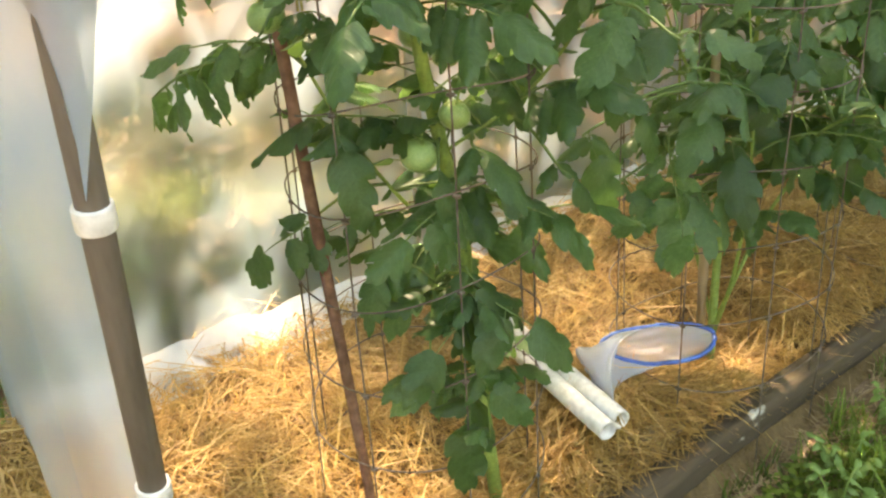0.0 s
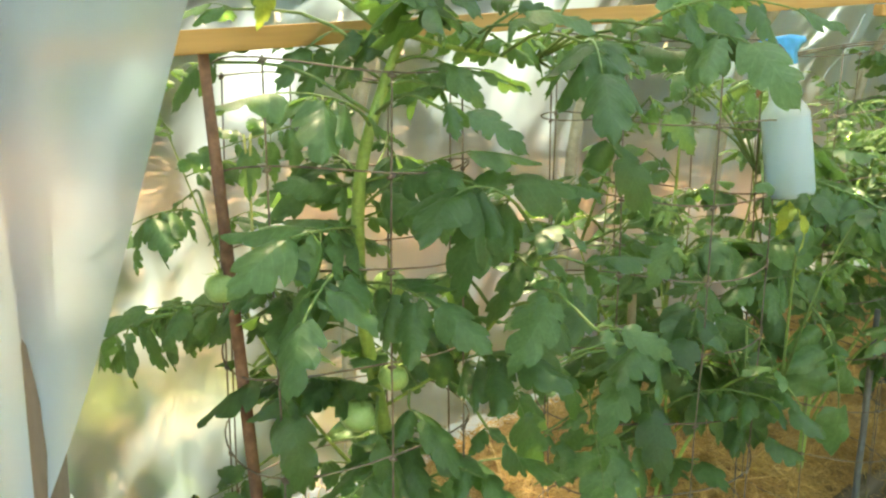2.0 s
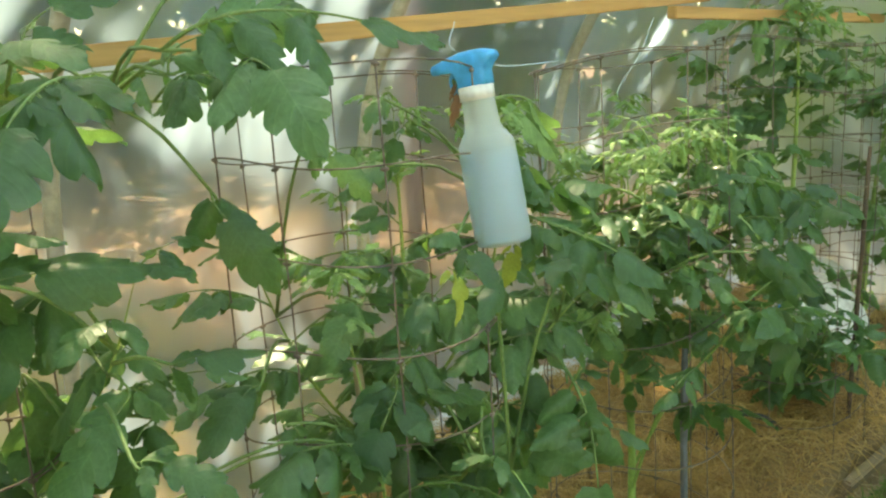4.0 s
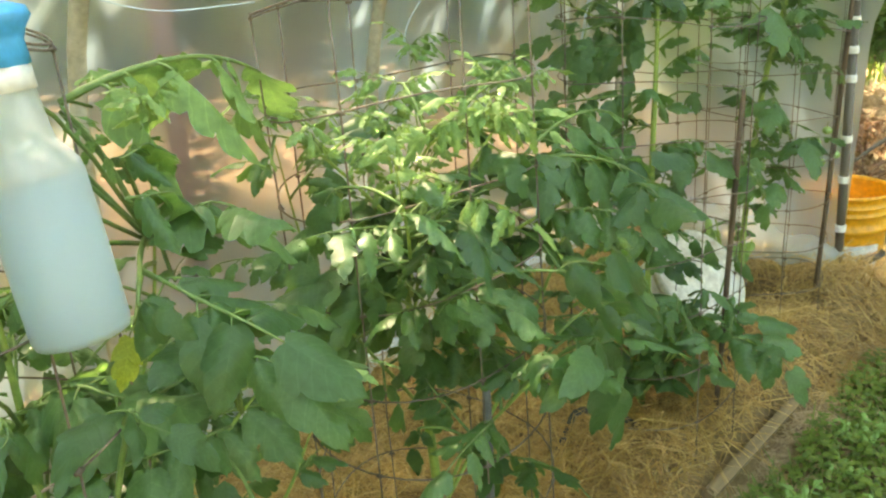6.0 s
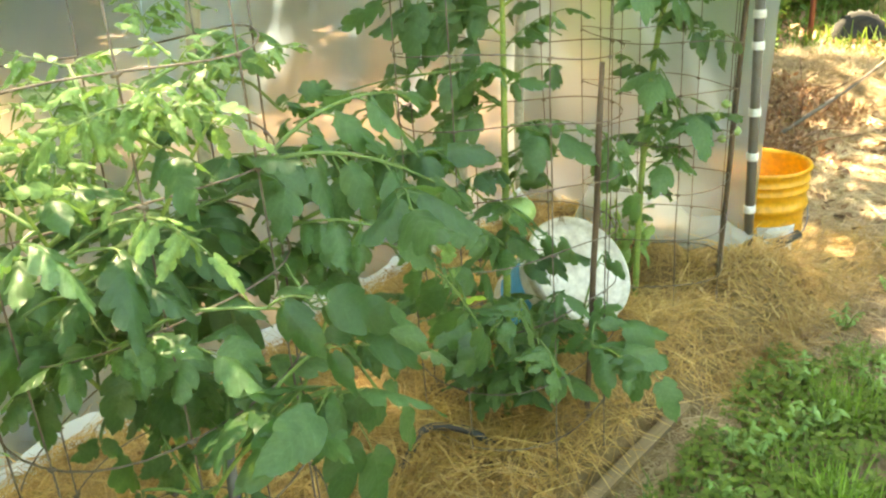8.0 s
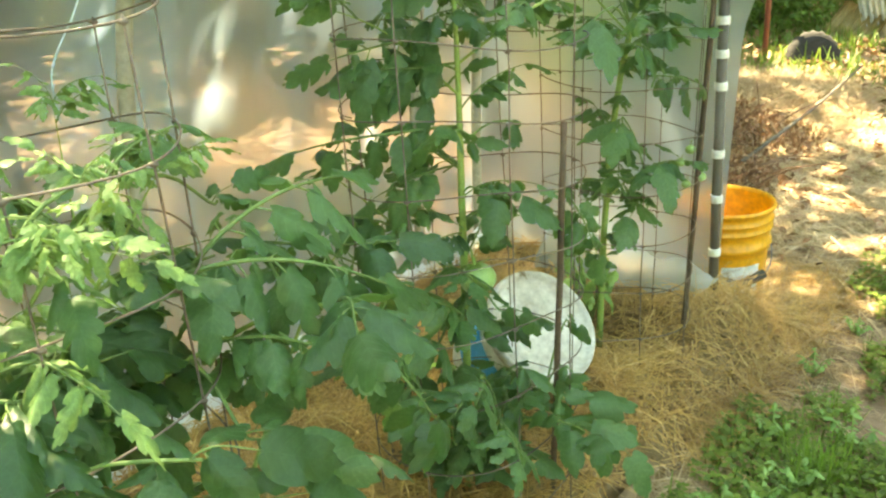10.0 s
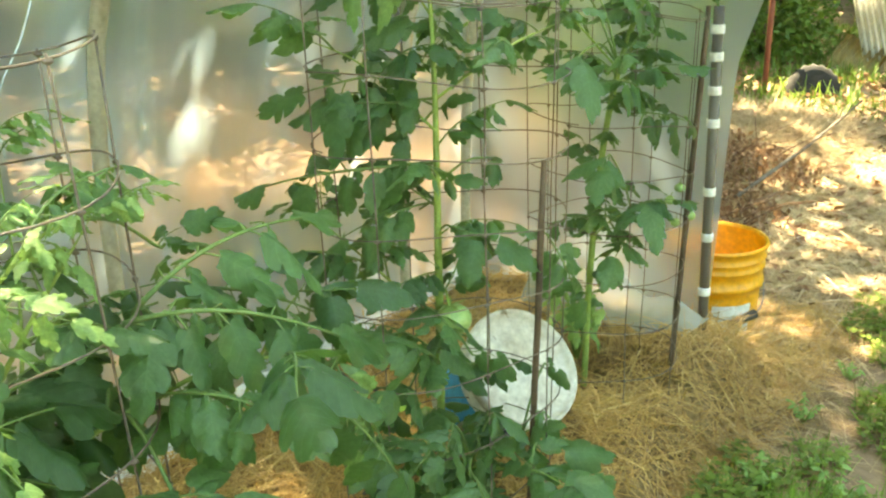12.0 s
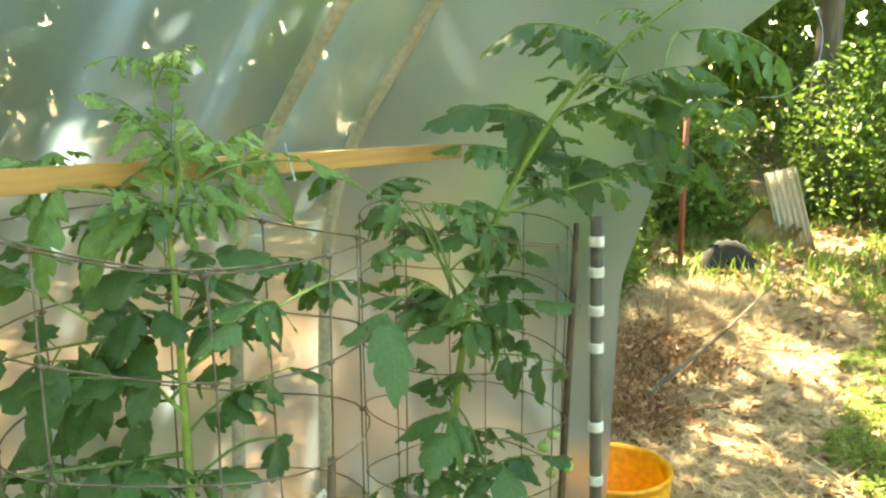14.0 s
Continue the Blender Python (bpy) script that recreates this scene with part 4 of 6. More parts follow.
vine(plant, [(-0.62, 0.93, 0.15), (-0.74, 0.98, 0.4), (-0.78, 1.0, 0.65), (-0.76, 1.0, 0.98)], 0.007, 0.36, 0.042, 0.95, True)
vine(plant, [(-0.6, 0.96, 0.6), (-0.52, 1.06, 0.8), (-0.5, 1.1, 1.05)], 0.006, 0.08, 0.042, 0.85, True)
vine(plant, [(-0.6, 0.96, 0.5), (-0.62, 0.8, 0.7), (-0.66, 0.72, 0.95)], 0.006, 0.08, 0.045, 0.9, False)
vine(plant, [(-0.55, 0.94, 0.45), (-0.42, 0.9, 0.6), (-0.33, 0.87, 0.64), (-0.27, 0.86, 0.6)], 0.006, 0.06, 0.05, 0.85, False)
vine(plant, [(-0.58, 1.0, 0.5), (-0.45, 1.06, 0.7), (-0.36, 1.1, 0.82)], 0.006, 0.06, 0.05, 0.85, False)
leaf_at(plant, "Y", (-0.55, 1.04, 1.06), (-0.64, 1.31, 0.98))
leaf_at(plant, "Y", (-0.55, 1.04, 1.05), (-0.52, 1.05, 1.0))
leaf_at(plant, "T", (-0.4, 1.0, 1.0), (-0.45, 1.09, 0.92))
leaf_at(plant, "T", (-0.45, 1.03, 1.02), (-0.5, 1.11, 0.98))
leaf_at(plant, "S", (-0.4, 1.0, 0.94), (-0.22, 1.06, 0.85))
leaf_at(plant, "S", (-0.3, 1.01, 0.88), (-0.22, 1.04, 0.81))
leaf_at(plant, "S", (-0.24, 0.88, 0.91), (-0.2, 0.91, 0.87))
leaf_at(plant, "S", (-0.24, 0.88, 0.91), (-0.2, 0.81, 0.91))
leaf_at(plant, "S", (-0.37, 1.02, 0.87), (-0.33, 0.95, 0.87))
leaf_at(plant, "T", (-0.4, 1.03, 0.92), (-0.42, 1.1, 0.93))
leaf_at(plant, "S", (-0.36, 0.97, 0.93), (-0.32, 0.99, 0.9))
leaf_at(plant, "T", (-0.58, 0.97, 1.07), (-0.6, 0.93, 0.97))
leaf_at(plant, "B", (-0.55, 0.91, 1.1), (-0.55, 0.87, 1.06))
leaf_at(plant, "B", (-0.5, 0.86, 1.02), (-0.5, 0.79, 0.99))
leaf_at(plant, "S", (-0.36, 0.83, 0.94), (-0.33, 0.76, 0.95))
leaf_at(plant, "S", (-0.26, 0.73, 0.96), (-0.2, 0.72, 0.93))
leaf_at(plant, "S", (-0.3, 0.83, 0.91), (-0.27, 0.77, 0.87))
leaf_at(plant, "B", (-0.45, 1.03, 0.75), (-0.4, 1.22, 0.68))
leaf_at(plant, "S", (-0.37, 1.05, 0.71), (-0.3, 1.02, 0.48))
leaf_at(plant, "B", (-0.45, 0.75, 0.87), (-0.45, 0.69, 0.8))
leaf_at(plant, "B", (-0.45, 0.8, 0.76), (-0.42, 0.7, 0.65))
leaf_at(plant, "B", (-0.45, 0.66, 0.68), (-0.42, 0.55, 0.62))
leaf_at(plant, "B", (-0.45, 0.87, 0.85), (-0.42, 0.81, 0.8))
leaf_at(plant, "T", (-0.5, 0.73, 1.07), (-0.45, 0.78, 0.99))
leaf_at(plant, "S", (-0.42, 0.93, 0.69), (-0.38, 0.97, 0.54))
leaf_at(plant, "B", (-0.5, 0.62, 0.64), (-0.45, 0.58, 0.46))
leaf_at(plant, "B", (-0.52, 0.54, 0.59), (-0.48, 0.56, 0.52))
leaf_at(plant, "B", (-0.48, 0.75, 0.61), (-0.42, 0.71, 0.49))
leaf_at(plant, "S", (-0.48, 0.89, 0.57), (-0.44, 0.9, 0.48))
leaf_at(plant, "B", (-0.5, 0.7, 0.54), (-0.47, 0.58, 0.46))
leaf_at(plant, "B", (-0.48, 0.72, 0.71), (-0.42, 0.75, 0.64))
leaf_at(plant, "S", (-0.48, 1.01, 0.61), (-0.42, 1.06, 0.5))
leaf_at(plant, "B", (-0.48, 0.89, 0.71), (-0.42, 0.95, 0.64))
leaf_at(plant, "B", (-0.5, 0.54, 0.71), (-0.47, 0.55, 0.63))
leaf_at(plant, "B", (-0.5, 0.66, 0.73), (-0.46, 0.63, 0.64))
leaf_at(plant, "B", (-0.52, 0.48, 0.68), (-0.5, 0.5, 0.56))
leaf_at(plant, "B", (-0.48, 0.86, 0.78), (-0.45, 0.73, 0.7))
leaf_at(plant, "S", (-0.48, 1.07, 0.7), (-0.42, 1.06, 0.6))
leaf_at(plant, "S", (-0.45, 0.99, 0.58), (-0.42, 0.99, 0.45))
leaf_at(plant, "B", (-0.46, 0.89, 0.57), (-0.44, 0.8, 0.53))
leaf_at(plant, "B", (-0.45, 1.17, 0.74), (-0.4, 1.24, 0.65))
leaf_at(plant, "B", (-0.48, 0.83, 0.65), (-0.46, 0.81, 0.56))
leaf_at(plant, "B", (-0.46, 1.11, 0.8), (-0.44, 0.93, 0.76))
leaf_at(plant, "B", (-0.5, 0.63, 0.79), (-0.48, 0.53, 0.74))
leaf_at(plant, "D", (-0.42, 0.91, 1.121), (-0.42, 0.897, 1.066))
leaf_at(plant, "G", (-0.4, 0.989, 0.901), (-0.4, 0.963, 0.844))
leaf_at(plant, "G", (-0.25, 0.703, 0.952), (-0.23, 0.688, 0.9))
plant = tomato_plant((-0.6, 1.58, 0.1), "bushy tomato plant with sunlit pale green tips")
vine(plant, [(-0.6, 1.58, 0.1), (-0.59, 1.57, 0.35), (-0.58, 1.53, 0.62), (-0.52, 1.44, 0.98)], 0.012, 0.45, 0.03, 1.0, True)
vine(plant, [(-0.6, 1.58, 0.2), (-0.48, 1.5, 0.45), (-0.36, 1.46, 0.6), (-0.28, 1.5, 0.7)], 0.007, 0.3, 0.045, 0.95, False)
vine(plant, [(-0.6, 1.58, 0.25), (-0.52, 1.7, 0.5), (-0.46, 1.8, 0.75), (-0.42, 1.86, 0.85)], 0.007, 0.32, 0.045, 0.95, False)
vine(plant, [(-0.58, 1.53, 0.5), (-0.68, 1.45, 0.7), (-0.7, 1.4, 0.98)], 0.006, 0.08, 0.04, 0.9, True)
vine(plant, [(-0.58, 1.53, 0.62), (-0.62, 1.62, 0.8), (-0.66, 1.66, 1.02)], 0.006, 0.08, 0.045, 0.85, True)
vine(plant, [(-0.55, 1.52, 0.7), (-0.42, 1.64, 0.8), (-0.36, 1.72, 0.82), (-0.3, 1.8, 0.76)], 0.006, 0.06, 0.046, 0.85, False)
vine(plant, [(-0.54, 1.47, 0.82), (-0.45, 1.44, 0.94), (-0.38, 1.44, 0.97)], 0.005, 0.04, 0.03, 0.85, 2)
vine(plant, [(-0.54, 1.47, 0.82), (-0.5, 1.58, 0.95), (-0.47, 1.66, 0.98)], 0.005, 0.04, 0.03, 0.85, 2)
vine(plant, [(-0.54, 1.47, 0.82), (-0.6, 1.38, 0.94), (-0.62, 1.3, 0.97)], 0.005, 0.04, 0.03, 0.85, 2)
vine(plant, [(-0.55, 1.5, 0.65), (-0.46, 1.42, 0.74), (-0.38, 1.36, 0.76)], 0.005, 0.04, 0.032, 0.9, False)
vine(plant, [(-0.55, 1.5, 0.7), (-0.44, 1.38, 0.84), (-0.4, 1.32, 0.97)], 0.006, 0.05, 0.036, 0.8, True)
vine(plant, [(-0.55, 1.5, 0.75), (-0.46, 1.55, 0.9), (-0.42, 1.6, 0.99)], 0.006, 0.05, 0.036, 0.8, True)
leaf_at(plant, "Y", (-0.38, 1.47, 0.98), (-0.4, 1.4, 0.99))
leaf_at(plant, "Y", (-0.37, 1.46, 0.98), (-0.3, 1.48, 0.98))
leaf_at(plant, "Y", (-0.37, 1.46, 0.98), (-0.4, 1.38, 0.95))
leaf_at(plant, "Y", (-0.38, 1.47, 0.96), (-0.32, 1.51, 0.94))
leaf_at(plant, "T", (-0.39, 1.47, 0.94), (-0.3, 1.43, 0.9))
leaf_at(plant, "Y", (-0.4, 1.44, 0.88), (-0.3, 1.44, 0.84))
leaf_at(plant, "T", (-0.41, 1.33, 0.89), (-0.32, 1.33, 0.85))
leaf_at(plant, "T", (-0.39, 1.41, 0.86), (-0.3, 1.35, 0.81))
leaf_at(plant, "T", (-0.38, 1.4, 0.84), (-0.3, 1.41, 0.81))
leaf_at(plant, "Y", (-0.4, 1.43, 0.9), (-0.42, 1.36, 0.92))
leaf_at(plant, "Y", (-0.4, 1.51, 1.01), (-0.42, 1.48, 1.04))
leaf_at(plant, "Y", (-0.4, 1.51, 1.01), (-0.38, 1.54, 1.03))
leaf_at(plant, "T", (-0.44, 1.55, 0.98), (-0.48, 1.71, 0.98))
leaf_at(plant, "Y", (-0.5, 1.46, 1.01), (-0.55, 1.42, 1.02))
leaf_at(plant, "Y", (-0.5, 1.46, 1.01), (-0.48, 1.51, 1.01))
leaf_at(plant, "T", (-0.43, 1.62, 0.88), (-0.33, 1.86, 0.77))
leaf_at(plant, "T", (-0.46, 1.65, 0.87), (-0.48, 1.96, 0.87))
leaf_at(plant, "T", (-0.4, 1.7, 0.87), (-0.36, 1.8, 0.77))
leaf_at(plant, "B", (-0.42, 1.66, 0.88), (-0.38, 1.59, 0.81))
leaf_at(plant, "B", (-0.4, 1.71, 0.86), (-0.38, 1.68, 0.79))
leaf_at(plant, "B", (-0.5, 1.64, 0.79), (-0.48, 1.64, 0.69))
leaf_at(plant, "B", (-0.45, 1.73, 0.77), (-0.43, 1.75, 0.66))
leaf_at(plant, "Y", (-0.5, 1.96, 0.68), (-0.5, 1.97, 0.53))
leaf_at(plant, "S", (-0.3, 1.49, 0.79), (-0.24, 1.6, 0.74))
leaf_at(plant, "S", (-0.27, 1.52, 0.74), (-0.22, 1.61, 0.69))
leaf_at(plant, "S", (-0.28, 1.54, 0.68), (-0.25, 1.41, 0.67))
leaf_at(plant, "S", (-0.28, 1.55, 0.68), (-0.27, 1.52, 0.56))
leaf_at(plant, "S", (-0.35, 1.68, 0.59), (-0.33, 1.71, 0.49))
leaf_at(plant, "B", (-0.39, 1.52, 0.74), (-0.33, 1.47, 0.68))
leaf_at(plant, "B", (-0.55, 1.4, 0.79), (-0.55, 1.37, 0.72))
leaf_at(plant, "B", (-0.55, 1.46, 0.76), (-0.55, 1.44, 0.68))
leaf_at(plant, "B", (-0.5, 1.47, 0.7), (-0.5, 1.42, 0.62))
leaf_at(plant, "B", (-0.55, 1.38, 0.68), (-0.55, 1.33, 0.65))
leaf_at(plant, "B", (-0.55, 1.43, 0.59), (-0.55, 1.46, 0.5))
leaf_at(plant, "T", (-0.5, 1.72, 0.91), (-0.5, 1.81, 0.92))
leaf_at(plant, "B", (-0.5, 1.56, 0.77), (-0.45, 1.59, 0.64))
leaf_at(plant, "B", (-0.45, 1.84, 0.7), (-0.38, 1.95, 0.49))
leaf_at(plant, "T", (-0.48, 1.74, 0.86), (-0.42, 1.93, 0.74))
leaf_at(plant, "B", (-0.55, 1.33, 0.83), (-0.55, 1.28, 0.75))
leaf_at(plant, "B", (-0.5, 1.33, 0.91), (-0.52, 1.3, 0.83))
leaf_at(plant, "B", (-0.6, 1.32, 0.94), (-0.6, 1.3, 0.93))
leaf_at(plant, "S", (-0.42, 1.52, 0.64), (-0.4, 1.48, 0.6))
leaf_at(plant, "S", (-0.35, 1.59, 0.74), (-0.25, 1.66, 0.68))
leaf_at(plant, "S", (-0.3, 1.52, 0.69), (-0.27, 1.4, 0.65))
leaf_at(plant, "S", (-0.29, 1.57, 0.65), (-0.27, 1.57, 0.51))
leaf_at(plant, "S", (-0.5, 1.44, 0.53), (-0.5, 1.43, 0.46))
leaf_at(plant, "B", (-0.5, 1.36, 0.79), (-0.5, 1.37, 0.72))
leaf_at(plant, "S", (-0.45, 1.54, 0.49), (-0.45, 1.53, 0.38))
leaf_at(plant, "B", (-0.55, 1.39, 0.68), (-0.55, 1.37, 0.61))
plant = tomato_plant((-0.6, 2.34, 0.1), "tall thin caged tomato plant with sparse leaves")
vine(plant, [(-0.6, 2.34, 0.1), (-0.585, 2.33, 0.4), (-0.58, 2.33, 0.7), (-0.57, 2.32, 1.0), (-0.575, 2.31, 1.3)], 0.011, 0.14, 0.04, 0.85, True)
vine(plant, [(-0.6, 2.34, 0.12), (-0.5, 2.27, 0.29), (-0.43, 2.22, 0.42)], 0.006, 0.05, 0.036, 0.88, False)
vine(plant, [(-0.6, 2.34, 0.12), (-0.62, 2.22, 0.28), (-0.6, 2.15, 0.44)], 0.006, 0.05, 0.036, 0.85, False)
vine(plant, [(-0.6, 2.34, 0.14), (-0.5, 2.38, 0.3), (-0.4, 2.4, 0.38)], 0.006, 0.06, 0.034, 0.95, False)
vine(plant, [(-0.6, 2.34, 0.12), (-0.48, 2.3, 0.3), (-0.36, 2.28, 0.36), (-0.28, 2.28, 0.34)], 0.006, 0.08, 0.036, 1.0, False)
vine(plant, [(-0.6, 2.34, 0.12), (-0.56, 2.24, 0.28), (-0.53, 2.17, 0.4)], 0.006, 0.08, 0.042, 0.85, False)
vine(plant, [(-0.6, 2.34, 0.2), (-0.66, 2.24, 0.34), (-0.7, 2.16, 0.44)], 0.006, 0.06, 0.036, 1.0, False)
vine(plant, [(-0.58, 2.33, 0.55), (-0.72, 2.28, 0.68), (-0.84, 2.24, 0.78)], 0.005, 0.06, 0.04, 0.8, False)
vine(plant, [(-0.57, 2.32, 0.9), (-0.7, 2.3, 1.0), (-0.82, 2.26, 1.05)], 0.005, 0.06, 0.04, 0.8, False)
vine(plant, [(-0.573, 2.32, 1.08), (-0.62, 2.28, 1.17), (-0.69, 2.24, 1.19)], 0.004, 0.03, 0.034, 0.9, 2)
vine(plant, [(-0.573, 2.32, 1.12), (-0.52, 2.3, 1.2), (-0.47, 2.3, 1.21)], 0.004, 0.03, 0.034, 0.9, 2)
vine(plant, [(-0.573, 2.32, 1.1), (-0.58, 2.4, 1.18), (-0.6, 2.48, 1.18)], 0.004, 0.03, 0.034, 0.9, 2)
vine(plant, [(-0.57, 2.32, 0.95), (-0.5, 2.42, 1.02), (-0.48, 2.6, 1.05)], 0.005, 0.06, 0.04, 0.82, False)
hang_tomato(plant, Vector((-0.54, 2.31, 0.58)) - plant.matrix_world.translation, 0.032)
leaf_at(plant, "B", (-0.58, 2.33, 0.95), (-0.78, 2.22, 0.91))
leaf_at(plant, "T", (-0.58, 2.34, 1.0), (-0.85, 2.22, 0.92))
leaf_at(plant, "B", (-0.59, 2.34, 0.84), (-0.88, 2.18, 0.78))
leaf_at(plant, "B", (-0.6, 2.34, 0.77), (-0.75, 2.23, 0.66))
leaf_at(plant, "B", (-0.62, 2.31, 0.9), (-0.62, 2.28, 0.83))
leaf_at(plant, "B", (-0.58, 2.35, 0.93), (-0.52, 2.36, 0.95))
leaf_at(plant, "B", (-0.58, 2.35, 0.81), (-0.52, 2.39, 0.8))
leaf_at(plant, "Y", (-0.57, 2.33, 1.14), (-0.7, 2.17, 1.15))
leaf_at(plant, "Y", (-0.57, 2.32, 1.13), (-0.5, 2.39, 1.12))
leaf_at(plant, "T", (-0.57, 2.33, 1.11), (-0.7, 2.19, 1.09))
leaf_at(plant, "Y", (-0.57, 2.33, 1.2), (-0.62, 2.28, 1.25))
leaf_at(plant, "Y", (-0.57, 2.33, 1.21), (-0.55, 2.32, 1.27))
leaf_at(plant, "Y", (-0.57, 2.33, 1.15), (-0.5, 2.48, 1.15))
leaf_at(plant, "T", (-0.57, 2.33, 1.08), (-0.5, 2.42, 1.06))
leaf_at(plant, "B", (-0.57, 2.33, 1.06), (-0.66, 2.25, 1.04))
leaf_at(plant, "B", (-0.55, 2.48, 0.82), (-0.52, 2.41, 0.79))
leaf_at(plant, "B", (-0.56, 2.33, 0.74), (-0.42, 2.38, 0.67))
leaf_at(plant, "B", (-0.44, 2.45, 0.71), (-0.38, 2.47, 0.54))
leaf_at(plant, "T", (-0.45, 2.17, 0.48), (-0.4, 2.02, 0.48))
leaf_at(plant, "T", (-0.4, 2.14, 0.43), (-0.3, 2.01, 0.41))
leaf_at(plant, "B", (-0.38, 2.31, 0.39), (-0.28, 2.4, 0.35))
leaf_at(plant, "B", (-0.36, 2.36, 0.31), (-0.24, 2.36, 0.2))
leaf_at(plant, "S", (-0.46, 2.24, 0.57), (-0.42, 2.31, 0.5))
leaf_at(plant, "S", (-0.44, 2.45, 0.46), (-0.4, 2.47, 0.41))
leaf_at(plant, "S", (-0.42, 2.39, 0.4), (-0.38, 2.39, 0.35))
leaf_at(plant, "B", (-0.55, 2.19, 0.5), (-0.52, 2.04, 0.53))
leaf_at(plant, "B", (-0.5, 2.11, 0.46), (-0.46, 1.94, 0.49))
leaf_at(plant, "B", (-0.46, 2.1, 0.49), (-0.42, 1.93, 0.46))
leaf_at(plant, "B", (-0.42, 2.24, 0.47), (-0.36, 2.25, 0.43))
leaf_at(plant, "B", (-0.55, 2.28, 0.51), (-0.55, 2.08, 0.6))
plant = tomato_plant((-0.62, 3.0, 0.1), "leggy tomato plant leaning out towards the doorway")
vine(plant, [(-0.62, 3.0, 0.1), (-0.61, 3.0, 0.45), (-0.57, 2.98, 0.8), (-0.5, 2.98, 1.05), (-0.35, 2.98, 1.28), (-0.15, 2.95, 1.42)], 0.011, 0.2, 0.045, 0.74, True)
vine(plant, [(-0.61, 3.0, 0.5), (-0.5, 2.9, 0.6), (-0.4, 2.85, 0.62)], 0.005, 0.06, 0.04, 0.84, False)
vine(plant, [(-0.57, 2.98, 0.8), (-0.5, 2.85, 0.9), (-0.42, 2.7, 0.98)], 0.005, 0.06, 0.04, 0.86, False)
vine(plant, [(-0.5, 2.98, 1.05), (-0.32, 3.05, 1.12), (-0.2, 3.1, 1.1)], 0.005, 0.06, 0.045, 0.7, False)
vine(plant, [(-0.55, 2.98, 0.9), (-0.7, 2.95, 1.05), (-0.8, 2.9, 1.12)], 0.005, 0.06, 0.04, 0.84, False)
vine(plant, [(-0.35, 2.98, 1.28), (-0.2, 3.02, 1.24), (-0.08, 3.08, 1.14)], 0.004, 0.05, 0.045, 0.66, False)
hang_tomato(plant, Vector((-0.44, 3.1, 0.62)) - plant.matrix_world.translation, 0.013)
hang_tomato(plant, Vector((-0.47, 3.12, 0.58)) - plant.matrix_world.translation, 0.012)
hang_tomato(plant, Vector((-0.42, 3.12, 0.55)) - plant.matrix_world.translation, 0.014)
hang_tomato(plant, Vector((-0.46, 3.14, 0.52)) - plant.matrix_world.translation, 0.012)
leaf_at(plant, "B", (-0.5, 2.96, 0.82), (-0.5, 2.67, 0.9))
leaf_at(plant, "B", (-0.42, 2.52, 1.0), (-0.36, 2.45, 0.91))
leaf_at(plant, "B", (-0.48, 2.88, 0.83), (-0.4, 3.05, 0.76))
leaf_at(plant, "B", (-0.5, 2.84, 0.75), (-0.46, 2.69, 0.69))
leaf_at(plant, "B", (-0.45, 2.9, 0.64), (-0.38, 2.82, 0.56))
leaf_at(plant, "B", (-0.5, 2.9, 0.54), (-0.46, 2.74, 0.49))
leaf_at(plant, "T", (-0.55, 2.75, 1.11), (-0.55, 2.71, 1.05))
leaf_at(plant, "T", (-0.5, 2.73, 1.1), (-0.42, 2.83, 1.02))
leaf_at(plant, "B", (-0.44, 3.04, 1.13), (-0.36, 3.11, 1.07))
leaf_at(plant, "B", (-0.5, 3.04, 1.0), (-0.52, 2.77, 1.02))
leaf_at(plant, "B", (-0.3, 3.05, 1.3), (-0.42, 2.79, 1.31))
leaf_at(plant, "B", (-0.5, 3.16, 1.1), (-0.4, 3.36, 1.04))
leaf_at(plant, "B", (-0.3, 3.08, 1.24), (-0.15, 3.1, 1.26))
leaf_at(plant, "B", (-0.36, 3.08, 1.23), (-0.2, 3.32, 1.05))
leaf_at(plant, "B", (-0.26, 3.19, 1.36), (-0.12, 3.43, 1.23))
leaf_at(plant, "B", (-0.46, 3.17, 1.15), (-0.55, 2.84, 1.2))


